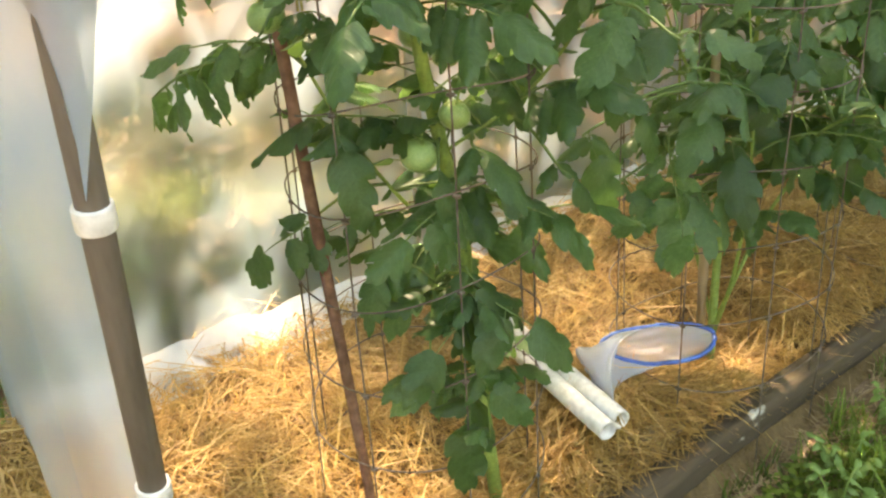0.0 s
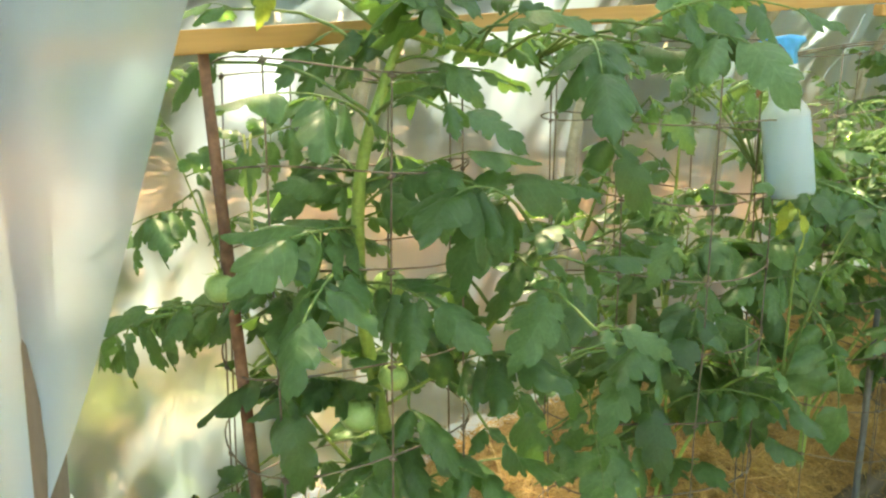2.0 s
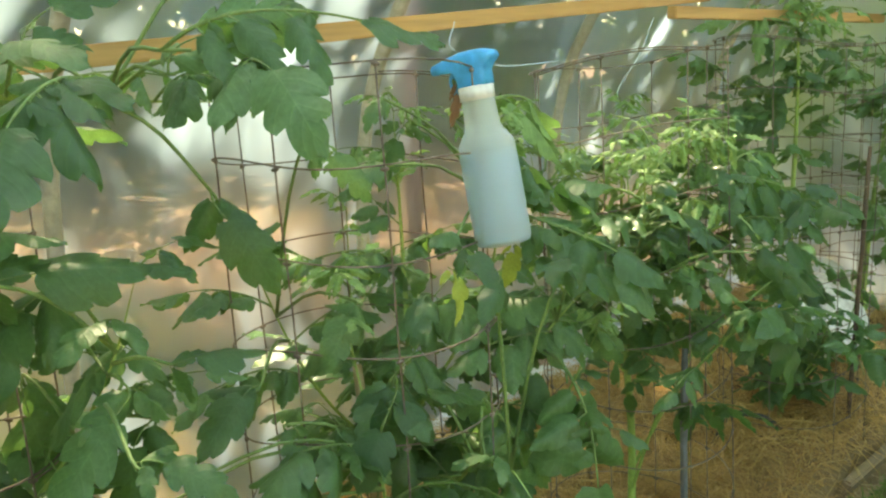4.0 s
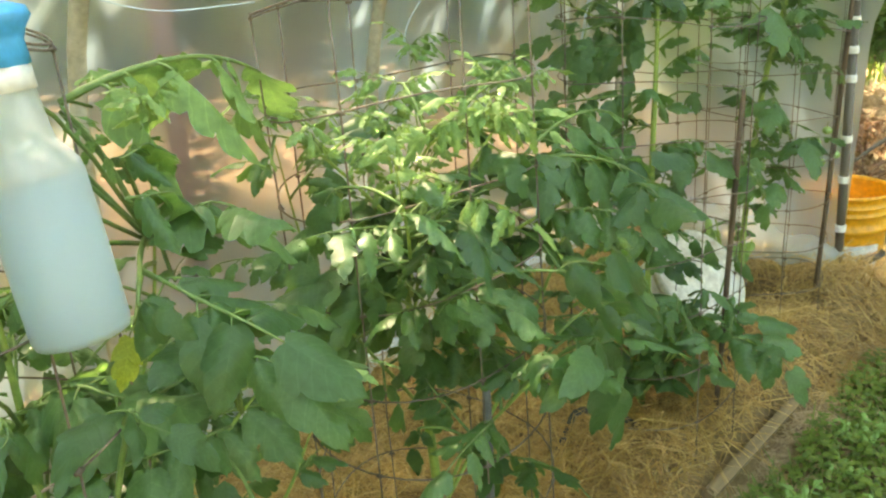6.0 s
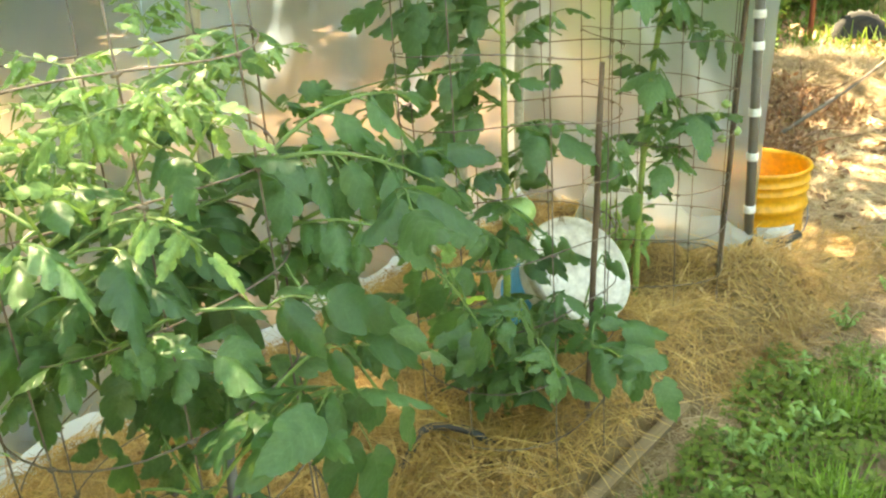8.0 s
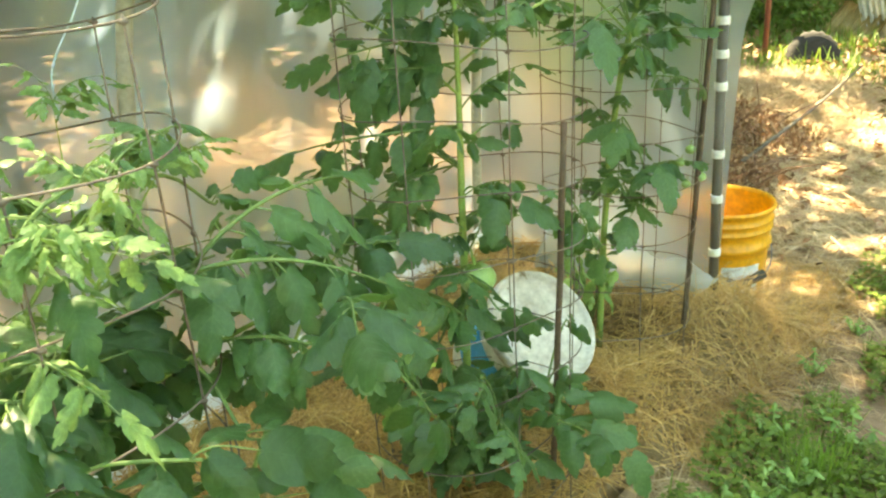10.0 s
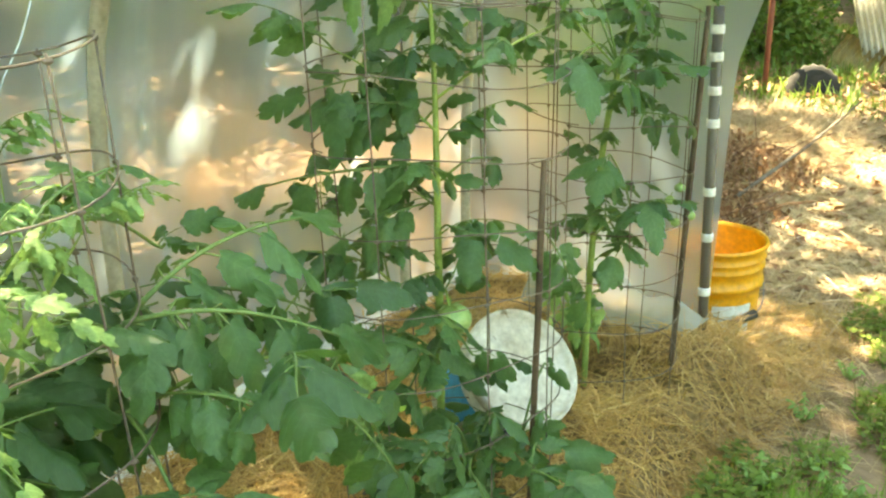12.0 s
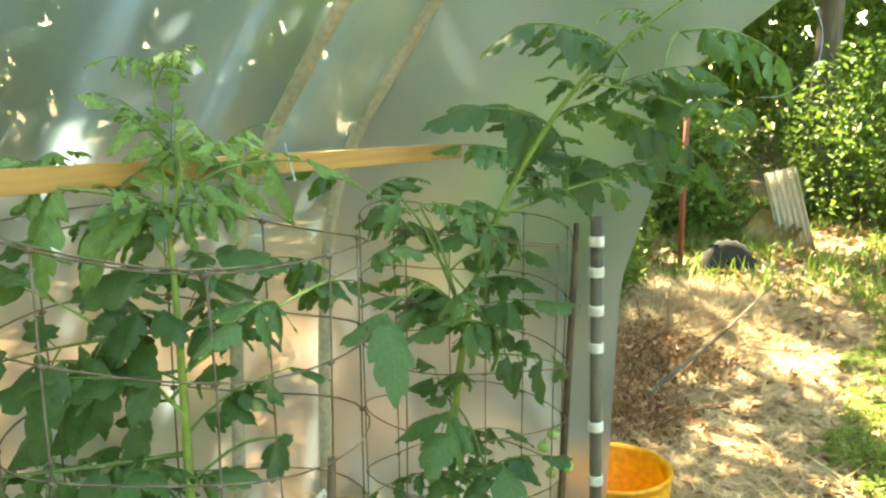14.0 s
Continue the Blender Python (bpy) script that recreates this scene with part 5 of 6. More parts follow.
# ---------- cages and stakes ----------
def cage(cx, cy, z0, z1, radius, label, posts=8, lean=(0.0, 0.0)):
    """A roll of welded mesh: rings and uprights a hand apart, bent by use."""
    ob = thing("tomato_cage", (cx, cy, 0), label, "plant cage", "wire cages")
    ph = [rnd(0, 6.28) for _ in range(6)]
    off = rnd(0, 6)

    def at(a, z):
        f = (z - z0) / (z1 - z0)
        r = radius * (1 + 0.05 * math.sin(2 * a + ph[0] + z * 2) + 0.03 * math.sin(3 * a + ph[1]))
        dz = 0.02 * math.sin(a + ph[2] + z * 3) + 0.007 * math.sin(3 * a + ph[3] + z * 7)
        return Vector((r * math.cos(a) + lean[0] * f, r * math.sin(a) + lean[1] * f, z + dz))

    z, levels = z1, []
    while z > z0 + 0.02:
        levels.append(z)
        span = 2 * math.pi * (1.3 if z == z1 else rnd(0.97, 1.06))
        pts = [at(off + span * k / 44, z) + Vector((0, 0, 0.00012 * k)) for k in range(45)]
        part("ring", tube(bmesh.new(), pts, 0.00125, 6), WIRE, ob)
        z -= 0.118
    for k in range(posts):
        a = off + 2 * math.pi * k / posts
        sway = rnd(-0.05, 0.05)
        pts = [at(a + sway * (j / 7) + rnd(-0.012, 0.012), z0 - 0.06 + (z1 - z0 + 0.066) * j / 7) for j in range(8)]
        bm = tube(bmesh.new(), pts, 0.00125, 6)
        for lv in levels:
            u = (lv - z0 + 0.06) / (z1 - z0 + 0.066) * 7
            k0 = min(6, int(u))
            c = pts[k0].lerp(pts[k0 + 1], u - k0)
            way = Vector((-math.sin(a), math.cos(a), 0)) * 0.005 + Vector((0, 0, rnd(-0.002, 0.002)))
            tube(bm, [c - way, c, c + way], [0.0018, 0.0034, 0.0018], 6)
        part("upright", bm, WIRE, ob)
    return ob


cage(-0.66, 0.27, 0.12, 1.12, 0.17, "rusty welded-wire cage round a tomato plant", lean=(0.0, 0.02))
cage(-0.56, 0.86, 0.12, 1.14, 0.18, "rusty welded-wire cage with a bottle hooked on it", lean=(0.0, -0.01))
cage(-0.555, 1.53, 0.12, 1.115, 0.185, "rusty welded-wire cage round a bushy plant", lean=(0.0, -0.02))
cage(-0.575, 2.34, 0.12, 1.112, 0.2, "rusty welded-wire cage round a thin plant", lean=(0.0, -0.01))
cage(-0.57, 3.0, 0.12, 1.03, 0.18, "rusty welded-wire cage near the doorway")


def stake(base, top, radius, material, label, seg=10):
    b, t = Vector(base), Vector(top)
    pts = [b.lerp(t, k / 6) + Vector((rnd(-1, 1), rnd(-1, 1), 0)) * 0.0015 for k in range(7)]
    bm = tube(bmesh.new(), pts, [radius * rnd(0.94, 1.04) for _ in range(6)] + [radius * 0.8], seg)
    tagged(part("stake", bm, material), label, "stake", "plant stakes")


stake((-0.622, 0.15, 0.05), (-0.665, 0.109, 1.16), 0.008, REBAR, "rusted iron rod driven into the straw")
stake((-0.662, 0.955, 0.05), (-0.60, 0.858, 0.72), 0.009, CANE, "weathered wooden stake among the leaves")
stake((-0.43, 1.50, 0.02), (-0.438, 1.516, 0.58), 0.0075, GREYROD, "grey metal conduit stake in the straw")
stake((-0.437, 2.385, 0.05), (-0.417, 2.40, 0.85), 0.0062, RUSTROD, "rust-brown stake beside a white pail")
stake((-0.44, 3.109, 0.05), (-0.41, 3.116, 1.025), 0.0068, RUSTROD, "rust-brown stake by the doorway")


# ---------- things in the bed ----------
def make_bottle():
    foot, head = Vector((-0.362, 0.923, 0.918)), Vector((-0.392, 0.917, 1.118))
    turn = (head - foot).normalized().to_track_quat("Z", "X").to_matrix().to_4x4()
    ob = thing("spray_bottle", Matrix.Translation(foot) @ turn, "milky spray bottle with blue trigger hooked on a wire cage", "spray bottle")
    prof = [(0.001, 0.002), (0.028, 0.0), (0.034, 0.002), (0.0362, 0.008), (0.0365, 0.06), (0.0362, 0.122), (0.035, 0.13), (0.029, 0.139), (0.0235, 0.147), (0.0222, 0.156), (0.0205, 0.185), (0.0195, 0.19)]
    part("body", lathe(bmesh.new(), prof, 40)[0], MILKY, ob)
    inner = [(0.001, 0.004), (0.033, 0.004), (0.0345, 0.01), (0.0345, 0.118), (0.001, 0.1185)]
    part("liquid", lathe(bmesh.new(), inner, 32)[0], WASH, ob, "pale blue liquid")
    ring = [(0.0185, 0.183), (0.0222, 0.184), (0.0222, 0.2), (0.019, 0.201)]
    bm, rings = lathe(bmesh.new(), ring, 36)
    part("collar", bm, WHITE, ob, "white screw collar")
    way = Vector((-0.074, -0.017, 0)).normalized()
    flat = (turn.to_3x3().inverted() @ way)
    yaw = Matrix.Rotation(math.atan2(flat.y, flat.x), 4, "Z")
    side = [(0.05, 0.231), (0.052, 0.246), (0.03, 0.254), (0.008, 0.259), (-0.016, 0.259), (-0.033, 0.252), (-0.036, 0.243), (-0.026, 0.232), (-0.021, 0.222), (-0.022, 0.2), (0.018, 0.2), (0.019, 0.216), (0.024, 0.229)]
    bm = bmesh.new()
    side = [(x, 0.2 + (z - 0.2) * 0.74) for x, z in side]
    rings = [[bm.verts.new(yaw @ Vector((x * k + 0.0005, w, 0.222 + (z - 0.222) * k))) for x, z in side] for w, k in ((-0.0155, 0.8), (-0.0135, 0.95), (-0.009, 1.0), (0.009, 1.0), (0.0135, 0.95), (0.0155, 0.8))]
    n = len(side)
    for a, b in zip(rings, rings[1:]):
        for k in range(n):
            bm.faces.new((a[k], a[(k + 1) % n], b[(k + 1) % n], b[k]))
    bm.faces.new(rings[0][::-1])
    bm.faces.new(rings[-1])
    bmesh.ops.recalc_face_normals(bm, faces=bm.faces[:])
    part("spray_head", bm, BLUE, ob, "bright blue plastic sprayer head")
    bm = tube(bmesh.new(), [yaw @ Vector(p) for p in ((0.049, 0, 0.2285), (0.057, 0, 0.2285))], [0.0065, 0.006], 14)
    part("nozzle", bm, BLUE, ob)
    bm = tube(bmesh.new(), spline([yaw @ Vector(p) for p in ((0.027, 0, 0.222), (0.032, 0, 0.21), (0.029, 0, 0.196), (0.034, 0, 0.182))], 10), 0.0042, 8)
    part("trigger", bm, BLUE, ob)


make_bottle()


def make_timber():
    """A squared, weathered log along the bed's edge, split and grey."""
    bm = bmesh.new()
    n, m = 150, 20
    rows = []
    for i in range(n):
        u = i / (n - 1)
        y = 0.36 + 1.45 * u
        x = -0.458 - 0.04 * u + 0.006 * math.sin(y * 5)
        row = []
        for k in range(m):
            a = 2 * math.pi * k / m
            c, s = math.cos(a), math.sin(a)
            r = 0.032 / max(abs(c), abs(s)) ** 0.8
            r *= 1 + 0.17 * fbm(k * 0.8, y * 1.3, 1.0, 21.0) + 0.07 * fbm(k * 2.1, y * 7.0, 1.0, 33.0) + (-0.06 if k in (3, 7, 15) else 0.0)
            row.append(bm.verts.new((x + c * r * 0.9, y, 0.05 + s * r + 0.006 * fbm(y, k, 2.0, 3.0))))
        rows.append(row)
    for a, b in zip(rows, rows[1:]):
        for k in range(m):
            bm.faces.new((a[k], a[(k + 1) % m], b[(k + 1) % m], b[k]))
    bm.faces.new(rows[0][::-1])
    bm.faces.new(rows[-1])
    tagged(part("edging_timber", bm, LOG), "weathered grey split timber edging the straw bed", "timber")
    bm = box(bmesh.new(), 0.026, 0.5, 0.14, pose(-0.372, 2.42, -0.012, 0, 26, -4.0), 0.006)
    bmesh.ops.subdivide_edges(bm, edges=[e for e in bm.edges if e.calc_length() > 0.5], cuts=12)
    for v in bm.verts:
        v.co.x += 0.006 * math.sin(v.co.y * 4)
        v.co.z += 0.004 * fbm(v.co.y, v.co.x, 6.0, 2.0)
    tagged(part("edging_board", bm, PLANK, smooth=False), "brown weathered board half buried along the bed", "board")


make_timber()


def make_pipes():
    for a, b, r in (((-0.5, 0.505, 0.19), (-0.845, 0.573, 0.197), 0.0165), ((-0.505, 0.541, 0.19), (-0.85, 0.608, 0.197), 0.0165)):
        a, b = Vector(a), Vector(b)
        ob = thing("pipe", a, "short white plastic pipe lying on the straw", "pipe", "white pipes on the straw")
        d = b - a
        q = d.to_track_quat("Z", "Y").to_matrix().to_4x4()
        bm, _ = lathe(bmesh.new(), [(0.0132, 0.05), (0.0132, 0.0), (r, 0.0005), (r, d.length), (0.0132, d.length), (0.0132, d.length - 0.05)], 22)
        bm.transform(q)
        part("tube", bm, WHITE, ob)


make_pipes()


def make_bag():
    """An open zip bag lying on the straw, its mouth gaping towards the path."""
    ob = thing("zip_bag", (-0.64, 0.64, 0.17), "clear zip bag with a blue seal lying open on straw", "plastic bag")
    o = ob.matrix_world.translation
    left, right = Vector((-0.645, 0.645, 0.225)), Vector((-0.54, 0.82, 0.215))
    low, high = Vector((-0.545, 0.702, 0.205)), Vector((-0.6, 0.748, 0.238))
    mouth = (left + right) / 2
    tail, wide, thick = Vector((-0.6, 0.582, 0.2)), Vector((0.07, -0.026, -0.012)), Vector((-0.002, 0.0, 0.016))
    n, m = 18, 32
    bm, rows = bmesh.new(), []
    for i in range(n):
        u = i / (n - 1)
        swell = 0.025 * math.sin(u * math.pi)
        row = []
        for k in range(m):
            a = 2 * math.pi * k / m
            c, h = math.cos(a), math.sin(a)
            open_end = mouth + (right - left) * 0.5 * c + ((high - mouth) * h if h > 0 else (low - mouth) * -h)
            p = (tail - wide * c + thick * h).lerp(open_end, u**1.3) + Vector((0, 0, swell * max(0.0, h)))
            crease = 0.005 * fbm(p.x * 22, p.y * 22, 1.0, u * 3) + 0.003 * math.sin(a * 5 + u * 9)
            row.append(bm.verts.new(p - o + Vector((0, 0, crease * (1 - u * 0.6)))))
        rows.append(row)
    for a, b in zip(rows, rows[1:]):
        for k in range(m):
            bm.faces.new((a[k], a[(k + 1) % m], b[(k + 1) % m], b[k]))
    bm.faces.new(rows[0][::-1])
    lip = [v.co.copy() for v in rows[-1]]
    body = part("bag_body", bm, BAGFILM, ob)
    body.visible_shadow = False
    part("zip_seal", tube(bmesh.new(), lip + [lip[0]], 0.004, 8), BLUESEAL, ob, "blue zip seal")


make_bag()


def make_pail():
    """A small white pail, tipped towards the path, with a dusty lid and a blue label."""
    foot = Vector((-0.745, 2.675, 0.175))
    ob = thing("pail", Matrix.Translation(foot) @ pose(0, 0, 0, 47, 0, 73) @ Matrix.Scale(1.12, 4), "white plastic pail with a blue label tipped on the straw", "pail")
    prof = [(0.001, 0.0), (0.09, 0.0), (0.094, 0.004), (0.108, 0.19), (0.108, 0.2)]
    part("bucket", lathe(bmesh.new(), prof, 40)[0], WHITE, ob)
    rim = [(0.108, 0.19), (0.117, 0.19), (0.119, 0.2), (0.117, 0.211), (0.111, 0.213), (0.107, 0.205), (0.1, 0.199), (0.06, 0.199), (0.001, 0.2)]
    part("lid", lathe(bmesh.new(), rim, 48)[0], DUSTY, ob, "white lid dusted with soil")
    bm, verts = bmesh.new(), []
    for z in (0.05, 0.15):
        verts.append([bm.verts.new((r * math.cos(a), r * math.sin(a), z)) for r, a in ((0.0965 + 0.0737 * z, 2.4 + 0.12 * k) for k in range(10))])
    for k in range(9):
        bm.faces.new((verts[0][k], verts[0][k + 1], verts[1][k + 1], verts[1][k]))
    part("label", bm, BLUE, ob, "blue paper label")
    pts = [(0.112 * math.cos(a), 0.112 * math.sin(a), 0.17 - 0.07 * math.sin(a + 1.2)) for a in (-1.2 + 3.14 * k / 16 for k in range(17))]
    part("handle", tube(bmesh.new(), pts, 0.0018, 6), WIRE, ob)
    pts = []
    for k in range(90):
        a, z = 3.75 + 0.0055 * k + 0.05 * math.sin(k * 0.9), 0.13 + 0.022 * math.sin(k * 0.55) + 0.01 * math.sin(k * 0.23)
        r = 0.0948 + 0.0737 * z
        pts.append((r * math.cos(a), r * math.sin(a), z))
    part("scribble", tube(bmesh.new(), pts, 0.0013, 5), BLACK, ob, "black marker scribble")


make_pail()


def make_hose():
    pts = spline([(-0.632, 1.99, 0.12), (-0.628, 2.04, 0.158), (-0.64, 2.115, 0.178), (-0.575, 2.16, 0.172), (-0.52, 2.19, 0.13)], 26)
    tagged(part("drip_hose", tube(bmesh.new(), pts, 0.008, 12), BLACK), "black drip hose surfacing from the straw", "hose")


make_hose()


def make_bucket():
    at = Vector((-0.525, 3.685, -0.03))
    ob = thing("bucket", Matrix.Translation(at), "orange five gallon bucket standing outside the doorway", "bucket")
    prof = [(0.001, 0.0), (0.125, 0.0), (0.13, 0.006), (0.136, 0.18), (0.137, 0.2), (0.144, 0.203), (0.1455, 0.212), (0.144, 0.22), (0.139, 0.224), (0.1395, 0.256), (0.145, 0.259), (0.1455, 0.265), (0.1405, 0.27), (0.141, 0.285), (0.1465, 0.287), (0.147, 0.292), (0.142, 0.296),
            (0.143, 0.318), (0.149, 0.32), (0.152, 0.326), (0.149, 0.333), (0.143, 0.332), (0.139, 0.32), (0.13, 0.02), (0.001, 0.015)]
    part("body", lathe(bmesh.new(), prof, 56)[0], ORANGE, ob)
    pts = [(0.146 * math.cos(a) * 1.02, 0.146 * math.sin(a) * 1.02, 0.235 - 0.115 * math.sin((a + 2.2) * 1.0)) for a in (-2.2 + 3.1416 * k / 24 for k in range(25))]
    part("handle", tube(bmesh.new(), pts, 0.0022, 8), GREYROD, ob)
    a = -0.62
    c, t = Vector((0.15 * math.cos(a), 0.15 * math.sin(a), 0.125)), Vector((-math.sin(a), math.cos(a), 0.25)).normalized()
    part("grip", tube(bmesh.new(), [c - t * 0.045, c + t * 0.045], 0.014, 16), BLACK, ob, "black plastic handle grip")
    bm, verts = bmesh.new(), []
    for z in (0.06, 0.165):
        verts.append([bm.verts.new((r * math.cos(b), r * math.sin(b), z)) for r, b in ((0.1325 + 0.0345 * z, -1.25 + 0.1 * k) for k in range(10))])
    for k in range(9):
        bm.faces.new((verts[0][k], verts[0][k + 1], verts[1][k + 1], verts[1][k]))
    part("label", bm, WHITE, ob, "worn white paper label")


make_bucket()


def twine(pts, label, r=0.0012):
    tagged(part("twine", tube(bmesh.new(), spline(pts, 24), r, 6), TWINE), label, "twine", "twine ties")


def tie(pts):
    tagged(part("twine", tube(bmesh.new(), spline(pts, 12), 0.0016, 6), STRING), "pale yellow-green string tied along the iron rod", "twine", "twine ties")


tie([(-0.64, 0.141, 1.06), (-0.639, 0.144, 0.97), (-0.64, 0.141, 0.88)])
tie([(-0.635, 0.147, 1.06), (-0.637, 0.143, 0.98), (-0.635, 0.144, 0.88)])
twine([(-0.6, 2.55, 1.2), (-0.59, 2.553, 1.16), (-0.585, 2.55, 1.15)], "pale blue twine knotted on the batten")
twine([(-0.62, 1.72, 1.19), (-0.64, 1.7, 1.12), (-0.68, 1.68, 1.05), (-0.685, 1.68, 0.99)], "pale blue twine hanging loose from the batten")
twine([(-0.62, 3.05, 1.15), (-0.58, 3.07, 1.12), (-0.54, 3.1, 1.11)], "pale twine hanging off the batten end")
twine([(-0.08, 3.4, 1.42), (-0.06, 3.41, 1.36), (-0.07, 3.4, 1.29), (-0.12, 3.4, 1.25), (-0.17, 3.4, 1.245)], "loose pale blue twine hanging from the film edge", 0.0008)
twine([(-0.61, 1.12, 1.2), (-0.6, 1.1, 1.16), (-0.56, 1.16, 1.13), (-0.5, 1.24, 1.13)], "clear cord looped under the batten", 0.0007)


def pepper_plant():
    base = Vector((-0.70, 3.12, 0.1))
    plant = thing("pepper_plant", base, "small yellowing pepper plant in bare soil", "pepper plant")
    for k in range(5):
        a = k * 1.3
        tip = Vector((0.07 * math.cos(a), 0.07 * math.sin(a), rnd(0.16, 0.24)))
        part("stem", tube(bmesh.new(), [(0, 0, 0), tip * 0.5 + Vector((0, 0, 0.02)), tip], [0.004, 0.003, 0.002], 6), STEM, plant)
        for _ in range(7):
            verts, faces, idx, uvs = [], [], [], []
            leaflet(verts, faces, idx, uvs, Vector(), Matrix.Identity(3), rnd(0.035, 0.06), 0.4, 0.2, 0.75)
            me = raw("leaf", verts, faces)
            ob = part("leaf", me, YOUNG, plant)
            ob.matrix_local = Matrix.Translation(tip * rnd(0.5, 1.0)) @ Euler((rnd(-0.4, 0.4), rnd(0.0, 0.9), rnd(0, 6.28))).to_matrix().to_4x4()


pepper_plant()

# ---------- yard and woods ----------
random.seed(23)
# openings made in the canopy to put sun on chosen spots: spot, radius
YARD_GAPS = [((-0.4, 5.75, 0.0), 0.5), ((-0.45, 4.75, 0.0), 0.16), ((-0.5, 4.7, 0.0), 0.1), ((0.25, 5.2, 0.0), 0.28), ((-0.05, 5.2, 0.0), 0.16), ((0.05, 4.5, 0.0), 0.22), ((0.15, 3.9, 0.0), 0.1), ((-0.5, 5.1, 0.0), 0.14), ((-0.42, 4.63, 0.0), 0.12), ((-1.0, 6.2, 0.1), 0.1), ((-0.85, 5.4, 0.2), 0.16)]
OUTSIDE_GAPS = [((-3.0, 4.85, 0.0), 0.3), ((-5.4, 3.6, 0.0), 0.5), ((-2.6, 0.5, 0.0), 0.16), ((-4.6, 5.3, 0.0), 0.3), ((-3.55, 3.6, 0.0), 0.22), ((-3.75, 4.0, 0.0), 0.22), ((-3.2, 4.5, 0.0), 0.3), ((-3.3, 5.0, 0.0), 0.25), ((-2.35, 4.65, 0.0), 0.22), ((-2.75, 3.3, 0.0), 0.16)]
FILM_GAPS = [((-1.12, 1.08, 1.04), 0.22), ((-1.1, 1.29, 1.11), 0.22), ((-1.0, 0.52, 1.27), 0.28), ((-1.05, 0.72, 1.17), 0.1), ((-0.8, 0.3, 1.5), 0.2), ((-0.95, 0.12, 1.3), 0.15), ((-0.95, 1.25, 1.3), 0.2), ((-1.12, 0.4, 1.05), 0.08), ((-0.75, 1.0, 1.58), 0.14), ((-1.1, 2.43, 1.02), 0.15), ((-1.15, 2.33, 0.9), 0.11), ((-1.12, 1.8, 1.04), 0.07), ((-0.9, 3.05, 1.37), 0.08), ((-1.17, 0.6, 0.06), 0.11), ((-1.17, 0.45, 0.06), 0.11), ((-1.17, 0.3, 0.06), 0.11), ((-1.17, 0.12, 0.06), 0.11), ((-1.17, -0.04, 0.06), 0.11)]
WOODS_GAPS = [((-1.4, 7.2, 0.0), 0.2), ((-1.0, 9.6, 1.2), 0.5), ((0.2, 10.0, 1.4), 0.5), ((0.5, 8.6, 0.5), 0.6), ((-1.9, 8.0, 1.0), 0.35), ((-0.6, 7.6, 0.0), 0.2), ((-0.2, 9.5, 2.0), 0.6), ((0.3, 11.0, 2.5), 0.8), ((-0.8, 11.0, 3.0), 0.6), ((-1.6, 9.2, 1.2), 0.4)]
BED_GAPS = [((-0.3, 1.6, 0.78), 0.06), ((-0.45, 0.4, 0.8), 0.1), ((-0.5, 0.28, 0.6), 0.07), ((-0.57, 2.32, 1.2), 0.07), ((-0.38, 1.46, 0.96), 0.18), ((-0.41, 1.33, 0.88), 0.14), ((-0.65, 0.2, 1.1), 0.1), ((-0.27, 0.41, 0.83), 0.09), ((-0.55, 1.06, 1.04), 0.08), ((-0.86, 0.02, 0.15), 0.2), ((-0.7, 0.22, 0.15), 0.12), ((-0.98, 0.22, 0.15), 0.16), ((-0.55, 0.3, 0.15), 0.07), ((-0.5, 1.42, 0.95), 0.1), ((-0.4, 0.45, 0.85), 0.1), ((0.2, 2.85, 0.0), 0.07)]
LIT = YARD_GAPS + OUTSIDE_GAPS + FILM_GAPS + WOODS_GAPS + BED_GAPS


def thinned(p):
    """The share of leaves missing at p: most in the middle of an opening, few at its rim."""
    most = 0.0
    for at, r in LIT:
        d = p - Vector(at)
        along = d.dot(SUN_WAY)
        off = (d - SUN_WAY * along).length / (r * 1.15)
        if along > 1.0 and off < 1.0:
            most = max(most, 0.96 * (1 - off**3))
    return most


def in_gap(p):
    return thinned(p) > 0.3


def leaf_cloud(count, spot, size, flat=0.5, gaps=True):
    """Loose small leaves, each a folded diamond."""
    verts, faces = [], []
    for _ in range(count):
        p = spot()
        if gaps and random.random() < thinned(p):
            continue
        q = Euler((rnd(-flat, flat) * 2, rnd(-flat, flat) * 2, rnd(0, 6.28))).to_matrix()
        s = rnd(*size)
        k = len(verts)
        verts += [p + q @ (Vector(c) * s) for c in ((0, 0, 0), (0.45, 0.28, 0.05), (1, 0, -0.08), (0.45, -0.28, 0.05))]
        faces += [(k, k + 1, k + 2), (k, k + 2, k + 3)]
    return verts, faces


